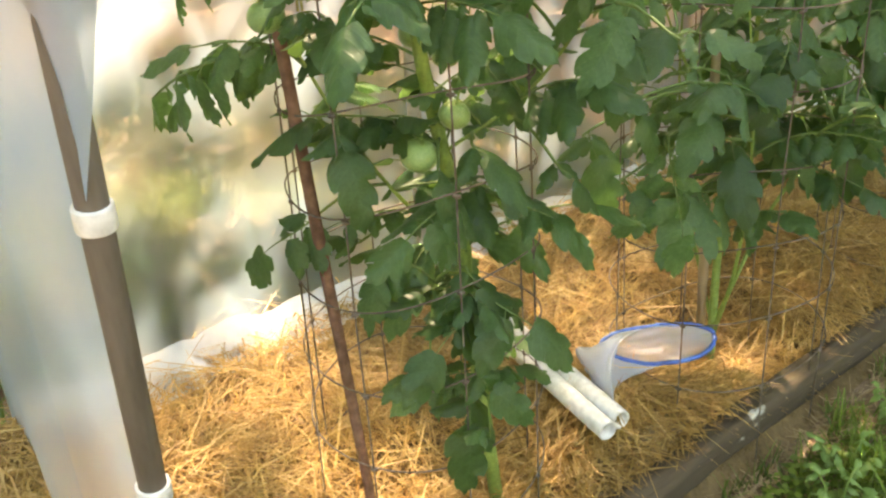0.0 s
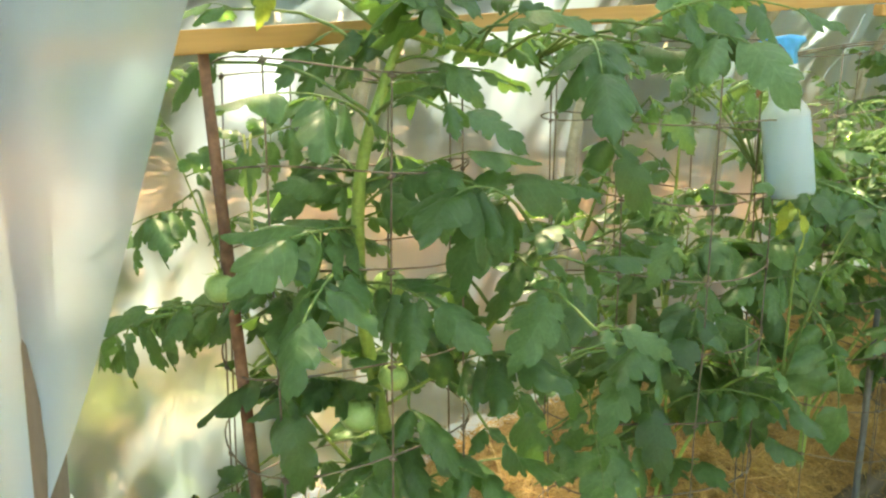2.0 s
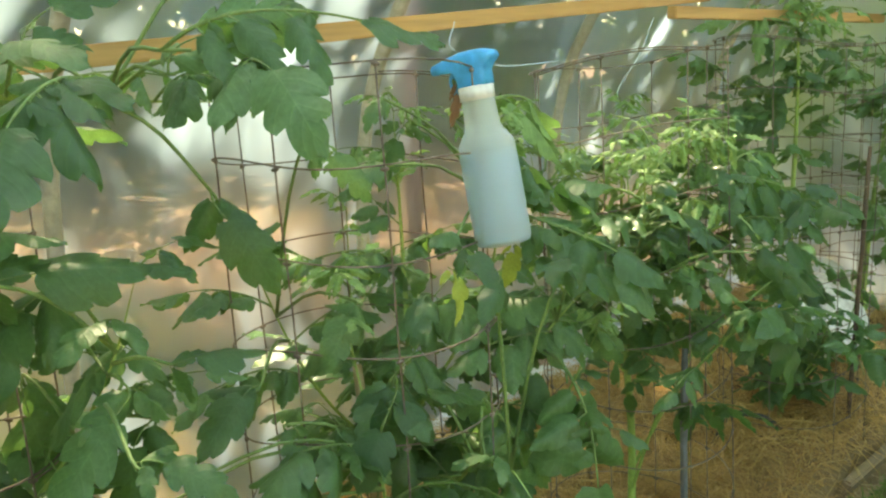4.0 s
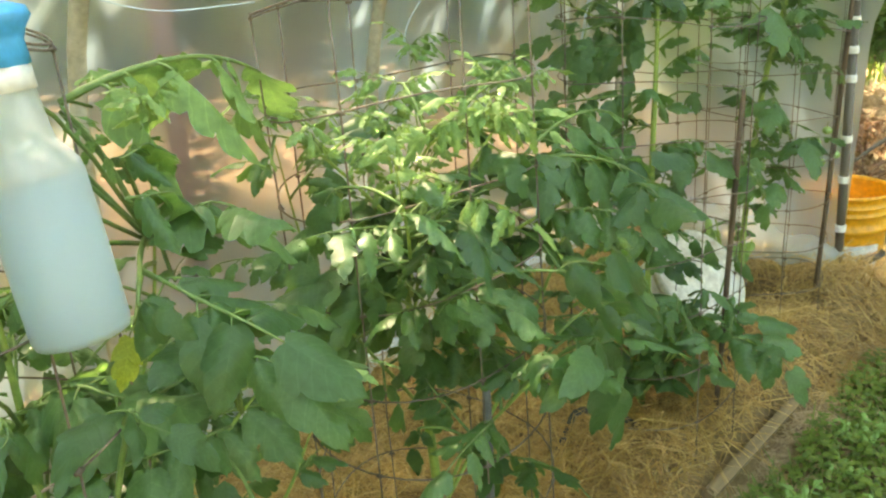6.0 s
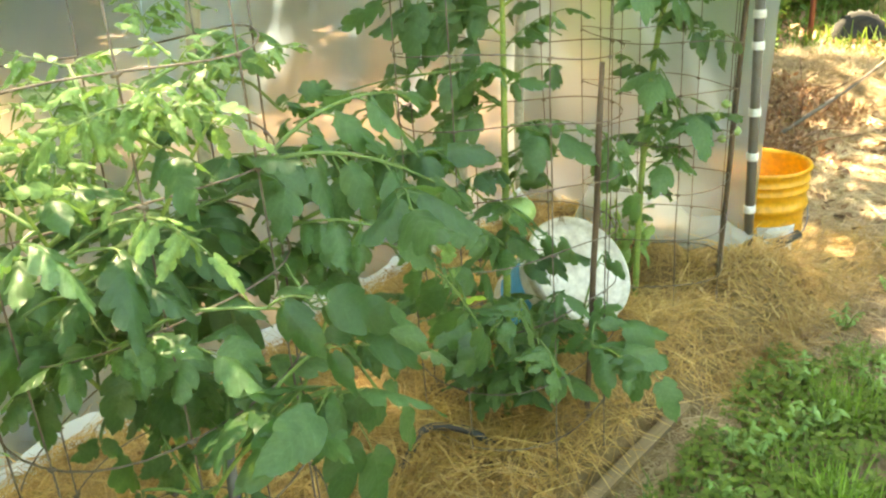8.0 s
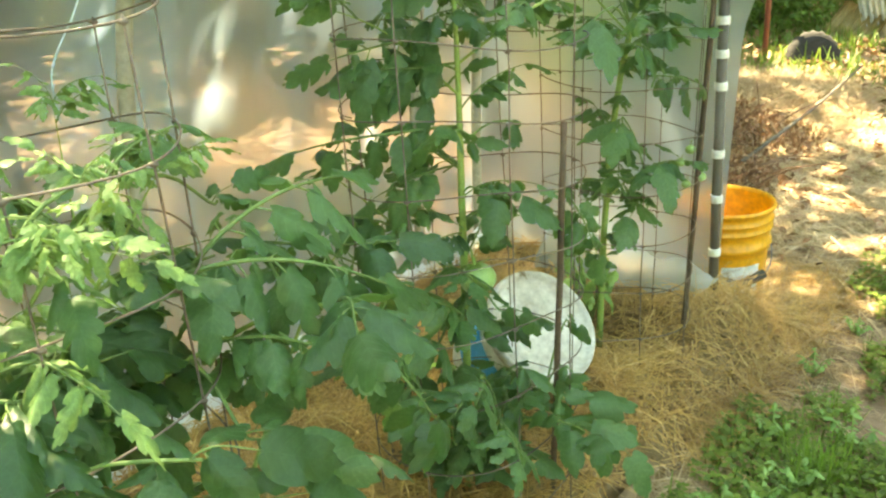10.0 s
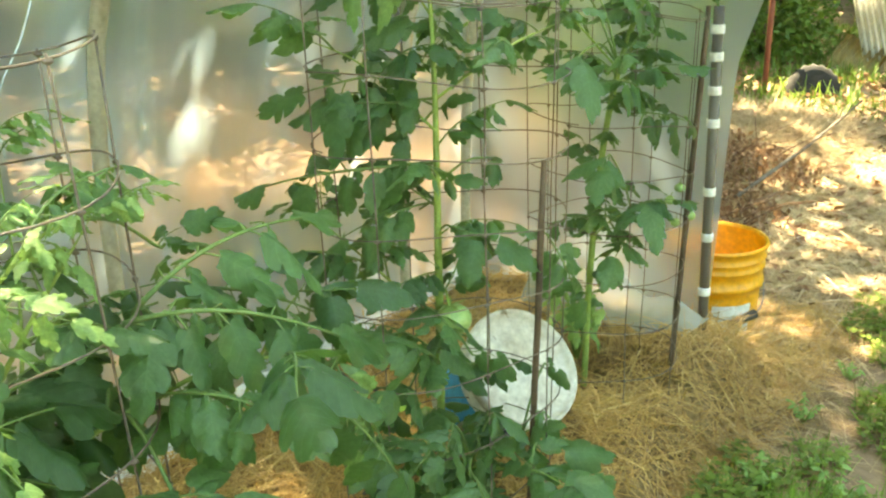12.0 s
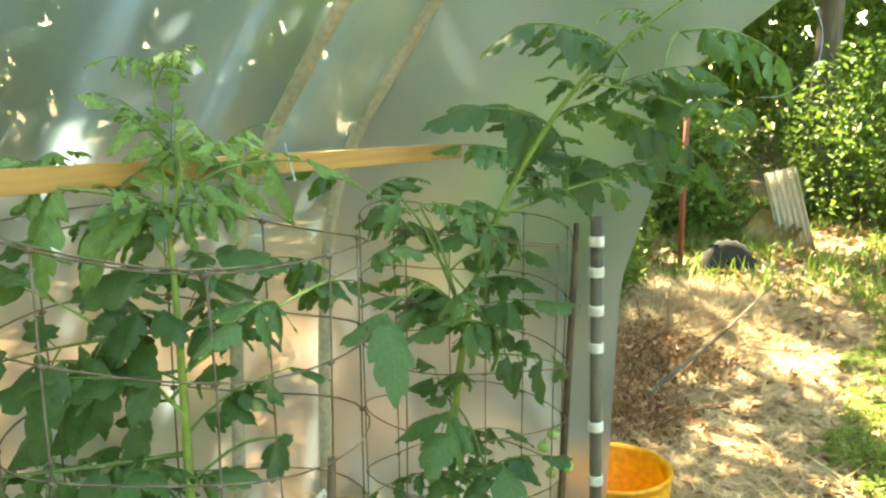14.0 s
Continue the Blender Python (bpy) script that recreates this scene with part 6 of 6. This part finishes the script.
def tree(x, y, tall, low, spread, count, radius=0.13, leaf=(0.10, 0.2)):
    base = Vector((x, y, land_z(x, y) - 0.05))
    ob = thing("tree", base, "broadleaf tree with a dark trunk and loose green crown", "tree", "trees round the yard")
    bend = Vector((rnd(-0.4, 0.4), rnd(-0.4, 0.4), 0))
    line = spline([Vector((0, 0, 0)), Vector((0, 0, tall * 0.3)) + bend * 0.3, Vector((0, 0, tall * 0.65)) + bend, Vector((0, 0, tall)) + bend * 1.4], 16)
    part("trunk", tube(bmesh.new(), line, [radius * (1.25 if k == 0 else 1) * (1 - 0.85 * k / 15) for k in range(16)], 12), BARK, ob)
    clumps = []
    for k in range(9):
        u = low / tall + (0.97 - low / tall) * k / 8
        p = line[min(15, int(u * 15))]
        a = k * 2.4 + rnd(-0.4, 0.4)
        reach = spread * (1.05 - 0.55 * abs(u - 0.6)) * rnd(0.6, 1.0)
        tip = p + Vector((math.cos(a) * reach, math.sin(a) * reach, rnd(0.2, 0.9)))
        if not any(in_gap(base + p.lerp(tip, f)) for f in (0.3, 0.5, 0.7, 0.85, 1.0)):
            part("limb", tube(bmesh.new(), spline([p, p.lerp(tip, 0.5) + Vector((0, 0, rnd(-0.1, 0.3))), tip], 7), [radius * 0.36 * (1 - 0.8 * i / 6) * (1 - 0.5 * u) for i in range(7)], 6), BARK, ob)
        for f in (0.45, 0.75, 1.0):
            clumps.append((p.lerp(tip, f), rnd(0.45, 0.95) * spread * 0.38))

    def spot():
        c, r = random.choice(clumps)
        d = Vector((random.gauss(0, 1), random.gauss(0, 1), random.gauss(0, 0.7)))
        return base + c + d * r * 0.55

    v, f = leaf_cloud(count, spot, leaf)
    me = raw("crown", [p - base for p in v], f)
    part("crown", me, CANOPY, ob, smooth=False)


# the low-crowned trees near x = 4 are unseen, added to dim side light
TREES = [(-3.7, 3.1, 8.0, 4.2, 2.6), (-5.2, 0.6, 9.0, 3.6, 2.8), (-4.6, 5.6, 8.5, 4.0, 2.8), (-7.0, 3.2, 10.0, 3.0, 3.0), (-6.4, 7.6, 9.0, 2.6, 2.9), (-2.9, 8.8, 9.0, 3.4, 2.6), (-3.2, 0.2, 7.4, 4.6, 2.2),
         (-0.2, 11.5, 9.0, 2.4, 2.8), (3.2, 12.0, 9.0, 2.6, 2.8), (4.2, 0.6, 8.0, 1.8, 2.8), (4.6, 4.4, 8.5, 1.8, 2.8), (4.0, -3.2, 8.0, 1.8, 2.8), (0.6, -6.0, 8.5, 2.0, 2.8), (-1.05, 10.6, 8.0, 3.2, 2.2), (-8.6, -1.4, 9.0, 2.2, 3.0), (-4.2, -4.4, 8.0, 2.4, 2.8), (-2.2, 5.2, 8.2, 5.0, 2.2)]
for tx, ty, th, tl, ts in TREES:
    tree(tx, ty, th, tl, ts, 5200, rnd(0.09, 0.16))
dice = random.getstate()
# an unseen tree, added so its crown keeps sun off the film wall
tree(-4.05, 4.1, 6.4, 4.2, 1.5, 2200, 0.08)
random.setstate(dice)


def make_woods():
    """The undergrowth and far trees that close the view on all sides."""
    def ring():
        a = rnd(0.25, 1.45) * math.pi
        r = rnd(10.5, 17)
        x, y = -0.5 + r * math.cos(a), 3 + r * math.sin(a)
        top = 11.0 + 3 * fbm(x, y, 0.2, 4.0)
        return Vector((x, y, random.random() ** 0.8 * top))

    def low_ring():
        a = rnd(-0.55, 0.25) * math.pi
        r = rnd(14, 20)
        x, y = -0.5 + r * math.cos(a), 3 + r * math.sin(a)
        return Vector((x, y, random.random() * 3.5))

    v, f = leaf_cloud(9000, low_ring, (0.3, 0.6), 0.7, False)
    tagged(part("hedge", raw("hedge", v, f), CANOPY, smooth=False), "far green hedge across the open yard", "hedge", kind="stuff")
    def back_ring():
        a = rnd(0.2, 1.5) * math.pi
        r = rnd(18, 22)
        return Vector((-0.5 + r * math.cos(a), 3 + r * math.sin(a), random.random() * 14))

    v, f = leaf_cloud(26000, back_ring, (0.6, 1.1), 0.9, False)
    tagged(part("far_woods", raw("far_woods", v, f), CANOPY, smooth=False), "far dark green woods closing the view", "woods", kind="stuff")
    v, f = leaf_cloud(96000, ring, (0.18, 0.42), 0.7)
    tagged(part("woods", raw("woods", v, f), CANOPY, smooth=False), "dense green woods behind the yard", "woods", kind="stuff")


def bush(x, y, wide, tall, count, leaf, label):
    base = Vector((x, y, land_z(x, y)))
    ob = thing("bush", base, label, "bush", "undergrowth")
    for k in range(5):
        a = k * 1.26 + rnd(-0.3, 0.3)
        tip = Vector((math.cos(a) * wide * 0.6, math.sin(a) * wide * 0.6, tall * rnd(0.6, 1.0)))
        part("branch", tube(bmesh.new(), spline([(0, 0, -0.03), tip * 0.5 + Vector((0, 0, 0.1)), tip], 6), [0.012 * (1 - 0.14 * i) for i in range(6)], 6), BARK, ob)

    def spot():
        while True:
            p = Vector((rnd(-1, 1), rnd(-1, 1), rnd(0.05, 1)))
            if p.x**2 + p.y**2 + (p.z * 0.9) ** 2 < 1 and fbm(p.x + x, p.y + p.z + y, 2.5, 3.0) > -0.15:
                return base + Vector((p.x * wide, p.y * wide, p.z * tall))

    v, f = leaf_cloud(count, spot, leaf, 0.5, False)
    part("foliage", raw("foliage", [p - base for p in v], f), CANOPY, ob, smooth=False)


make_woods()
for bx, by, bw, bt in ((-1.9, 6.4, 0.55, 0.9), (-2.2, 7.4, 0.6, 1.3), (-1.9, 9.0, 0.6, 1.3), (-0.6, 10.2, 0.8, 1.6), (0.5, 9.4, 0.7, 1.2), (1.4, 8.4, 0.8, 1.3), (-2.6, 9.6, 1.0, 2.0), (0.4, 11.2, 1.0, 2.4), (-1.0, 12.0, 1.2, 2.6), (1.9, 9.2, 0.9, 1.9)):
    bush(bx, by, bw, bt, 4200, (0.035, 0.09), "leafy green bush at the yard's edge")
for bx, by, bw, bt in ((-1.75, 0.2, 0.22, 0.22), (-1.68, 0.55, 0.2, 0.2), (-1.8, -0.15, 0.22, 0.25)):
    bush(bx, by, bw, bt, 260, (0.04, 0.09), "low yellow-green weed against the film")


def make_yard_things():
    b = Vector((-1.478, 7.65, 0.0))
    bm = tube(bmesh.new(), [(0, 0, -0.1), (0.0, 0, 0.6), (0.004, 0, 1.2)], 0.02, 8)
    ob = thing("fence_post", b, "red painted steel fence post in the yard", "post")
    part("post", bm, RED, ob)
    part("cap", box(bmesh.new(), 0.05, 0.05, 0.05, pose(0.004, 0, 1.1), 0.006), WHITE, ob, "white painted band")
    bm = bmesh.new()
    lathe(bm, [(0.02, -0.03), (0.09, -0.05), (0.15, -0.06), (0.175, -0.03), (0.175, 0.03), (0.15, 0.06), (0.09, 0.05), (0.02, 0.03)], 36)
    for v in bm.verts:
        a = math.atan2(v.co.y, v.co.x)
        r = math.hypot(v.co.x, v.co.y)
        if r > 0.16:
            s = 1 + 0.04 * (1 if int((a + 3.15) * 18 / 3.14159) % 2 else -1)
            v.co.x *= s
            v.co.y *= s
    bm.transform(pose(-1.13, 7.55, 0.04, 62, 18, 20))
    tagged(part("tyre", bm, RUBBER), "old black tyre leaning on dry grass", "tyre")
    for at, w, h, rot, m, label in (((-0.85, 8.6, -0.04), 0.24, 0.66, (-14, -16, 10), TIN, "pale corrugated metal sheet leaning in the bushes"), ((-1.15, 8.5, -0.03), 0.36, 0.34, (-38, 22, -14), RUSTTIN, "rusty corrugated metal sheet leaning in the bushes")):
        bm, rows = bmesh.new(), []
        n = 44
        for z in (0.0, h / 2, h):
            rows.append([bm.verts.new((w * (k / (n - 1) - 0.5), 0.012 * math.sin(k / (n - 1) * 2 * math.pi * 6), z)) for k in range(n)])
        for a, c in zip(rows, rows[1:]):
            for k in range(n - 1):
                bm.faces.new((a[k], a[k + 1], c[k + 1], c[k]))
        bmesh.ops.solidify(bm, geom=bm.faces[:], thickness=0.003)
        bm.transform(Matrix.Translation(at) @ pose(0, 0, 0, *rot))
        tagged(part("metal_sheet", bm, m), label, "metal sheet", "metal sheets")


make_yard_things()


def make_outer_post():
    b = Vector((-1.31, 1.66, -0.1))
    bm = tube(bmesh.new(), [(0, 0, 0), (0, 0.005, 0.8), (0, 0.01, 1.6)], 0.024, 14)
    ob = tagged(part("fence_post", bm, FADED), "red-brown painted post standing outside the film", "post")
    ob.location = b


make_outer_post()


def make_brush():
    """A heap of dry branches with brown leaves, and hay piled behind it."""
    for cx, cy, wide, tall, n in ((-0.88, 4.75, 0.34, 0.22, 1700), (-0.98, 5.4, 0.4, 0.24, 1700)):
        base = Vector((cx, cy, land_z(cx, cy)))
        ob = thing("brush_pile", base, "heap of dead branches with brown dried leaves", "brush pile", "brush piles")
        for k in range(26):
            a = rnd(0, 6.28)
            p = Vector((rnd(-0.5, 0.5) * wide, rnd(-0.5, 0.5) * wide, 0.02))
            q = p + Vector((math.cos(a) * wide, math.sin(a) * wide, rnd(0.05, tall)))
            part("branch", tube(bmesh.new(), spline([p, p.lerp(q, 0.5) + Vector((0, 0, rnd(0, 0.08))), q], 7), [rnd(0.003, 0.006) * (1 - 0.11 * i) for i in range(7)], 5), TWIG, ob)

        def spot():
            r = random.random() ** 0.6
            a = rnd(0, 6.28)
            return base + Vector((math.cos(a) * wide * r, math.sin(a) * wide * r, rnd(0, tall) * (1.1 - r)))

        v, f = leaf_cloud(n, spot, (0.015, 0.04), 0.9, False)
        part("dead_leaves", raw("dead_leaves", [p - base for p in v], f), DRY, ob, smooth=False)
    bm = tube(bmesh.new(), [(-0.78, 4.75, 0.1), (-0.7, 5.6, 0.14), (-0.64, 6.5, 0.2)], [0.009, 0.008, 0.005], 8)
    tagged(part("branch", bm, BARK), "long bare grey branch lying on the brush", "branch")

    def hay():
        a, r = rnd(0, 6.28), random.random() ** 0.5
        x, y = -1.05 + 0.55 * r * math.cos(a), 6.2 + 0.9 * r * math.sin(a)
        return Vector((x, y, land_z(x, y) + 0.13 * (1 - r * r) * rnd(0.6, 1.0)))

    v, f = blades(9000, hay, (0.08, 0.3), (0.002, 0.005), (-0.5, 0.6), (0.0, 0.5))
    tagged(part("hay_heap", raw("hay_heap", v, f), HAY, smooth=False), "heap of pale dry hay in the yard", "hay", kind="stuff")


make_brush()


def weed(x, y, tall):
    """A broadleaf weed: a few stalks with paired oval leaves."""
    base = Vector((x, y, land_z(x, y)))
    ob = thing("weed", base, "broadleaf green weed at the edge of the path", "weed", "weeds along the bed")
    for k in range(4):
        a = k * 1.6 + rnd(-0.4, 0.4)
        tip = Vector((math.cos(a) * tall * 0.5, math.sin(a) * tall * 0.5, tall * rnd(0.6, 1.0)))
        part("stem", tube(bmesh.new(), [(0, 0, -0.01), tip * 0.5 + Vector((0, 0, 0.015)), tip], [0.0022, 0.0017, 0.001], 5), STEM, ob)
        verts, faces, idx, uvs = [], [], [], []
        for u in (0.4, 0.55, 0.7, 0.85, 1.0):
            for side in (0.0, 3.14):
                h = Euler((rnd(-0.4, 0.4), rnd(-0.2, 0.6), a + 1.57 * (u < 0.99) + side + rnd(-0.5, 0.5))).to_matrix()
                leaflet(verts, faces, idx, uvs, tip * u, h, rnd(0.15, 0.25) * tall, 0.3, 0.15, 0.95, 0.08)
        part("leaf", raw("leaf", verts, faces), YOUNG, ob)


for wx, wy, wt in ((-0.27, 2.12, 0.13), (-0.24, 2.3, 0.16), (-0.2, 2.45, 0.14), (-0.25, 2.62, 0.12), (-0.16, 2.7, 0.15), (-0.2, 2.95, 0.16), (-0.12, 3.1, 0.12), (-0.19, 3.3, 0.14), (-0.3, 1.75, 0.12), (-0.26, 1.4, 0.1), (-0.29, 0.95, 0.12), (-0.25, 0.72, 0.1), (-0.2, 0.85, 0.12), (-0.1, 2.35, 0.12), (-0.14, 3.6, 0.13)):
    weed(wx + 0.04, wy, wt * 0.52)
for wx, wy, wt in ((-0.33, 0.5, 0.1), (-0.3, 0.57, 0.12), (-0.26, 0.5, 0.1), (-0.34, 0.66, 0.09), (-0.27, 0.8, 0.13), (-0.31, 0.9, 0.14), (-0.22, 0.72, 0.1), (-0.18, 0.6, 0.1), (-0.33, 1.1, 0.13), (-0.24, 1.2, 0.12), (-0.17, 2.6, 0.12), (-0.08, 2.8, 0.12), (-0.12, 2.15, 0.13), (0.0, 3.0, 0.12), (-0.2, 2.2, 0.14)):
    weed(wx, wy, wt * 0.8)


def make_litter():
    def floor_spot():
        x, y = rnd(-2.6, 1.6), rnd(6.2, 11.5)
        return Vector((x, y, land_z(x, y) + rnd(0.0, 0.03)))

    def path_spot():
        x, y = rnd(-1.2, 0.1), rnd(4.0, 7.5)
        return Vector((x, y, land_z(x, y) + rnd(0.0, 0.02)))

    v, f = leaf_cloud(2600, path_spot, (0.025, 0.07), 0.4, False)
    tagged(part("leaf_litter", raw("leaf_litter", v, f), DRY, smooth=False), "brown leaves scattered over straw by the doorway", "leaf litter", kind="stuff")
    v, f = leaf_cloud(9000, floor_spot, (0.04, 0.1), 0.3, False)
    tagged(part("leaf_litter", raw("leaf_litter", v, f), DRY, smooth=False), "brown fallen leaves over the yard's far end", "leaf litter", kind="stuff")

    def weedy():
        while True:
            x, y = rnd(-2.8, 1.8), rnd(6.9, 11.5)
            if fbm(x, y, 1.1, 9.0) > -0.15 or x > -0.45:
                return Vector((x, y, land_z(x, y)))

    v, f = blades(16000, weedy, (0.08, 0.26), (0.005, 0.014), (0.5, 1.5), (0.0, 0.8))
    tagged(part("yard_weeds", raw("yard_weeds", v, f), GRASS, smooth=False), "rank green weeds below the woods", "weeds", kind="stuff")

    def outside():
        x, y = rnd(-5.5, -1.35), rnd(1.2, 6.5)
        return Vector((x, y, land_z(x, y) + rnd(0.0, 0.03)))

    v, f = leaf_cloud(7000, outside, (0.05, 0.1), 0.3, False)
    tagged(part("leaf_litter", raw("leaf_litter", v, f), DRY, smooth=False), "brown fallen leaves outside the film wall", "leaf litter", kind="stuff")


make_litter()

# ---------- loose straw and grass, last ----------
make_straw()
make_grass()


def make_path_edge():
    """Straw bits, thin grass and clover on the earth beside the timber."""
    def strip(reach):
        def spot():
            y = rnd(0.1, 1.95)
            x = edge_x(y) + 0.03 + abs(random.gauss(0, reach))
            return Vector((x, y, land_z(x, y) + rnd(0.002, 0.012)))
        return spot

    v, f = blades(2600, strip(0.1), (0.03, 0.13), (0.0014, 0.0034), (-0.2, 0.25), (0.0, 0.5))
    tagged(part("straw_bits", raw("straw_bits", v, f), HAY, smooth=False), "dull straw bits scattered on earth beside the timber", "straw", kind="stuff")

    def patchy():
        while True:
            p = strip(0.17)()
            if fbm(p.x, p.y, 5.0, 7.0) > 0.02:
                return p

    v, f = blades(2200, patchy, (0.03, 0.1), (0.0018, 0.004), (0.6, 1.5), (0.0, 0.8))
    tagged(part("thin_grass", raw("thin_grass", v, f), GRASS, smooth=False), "thin green grass beside the edging timber", "grass", kind="stuff")


make_path_edge()
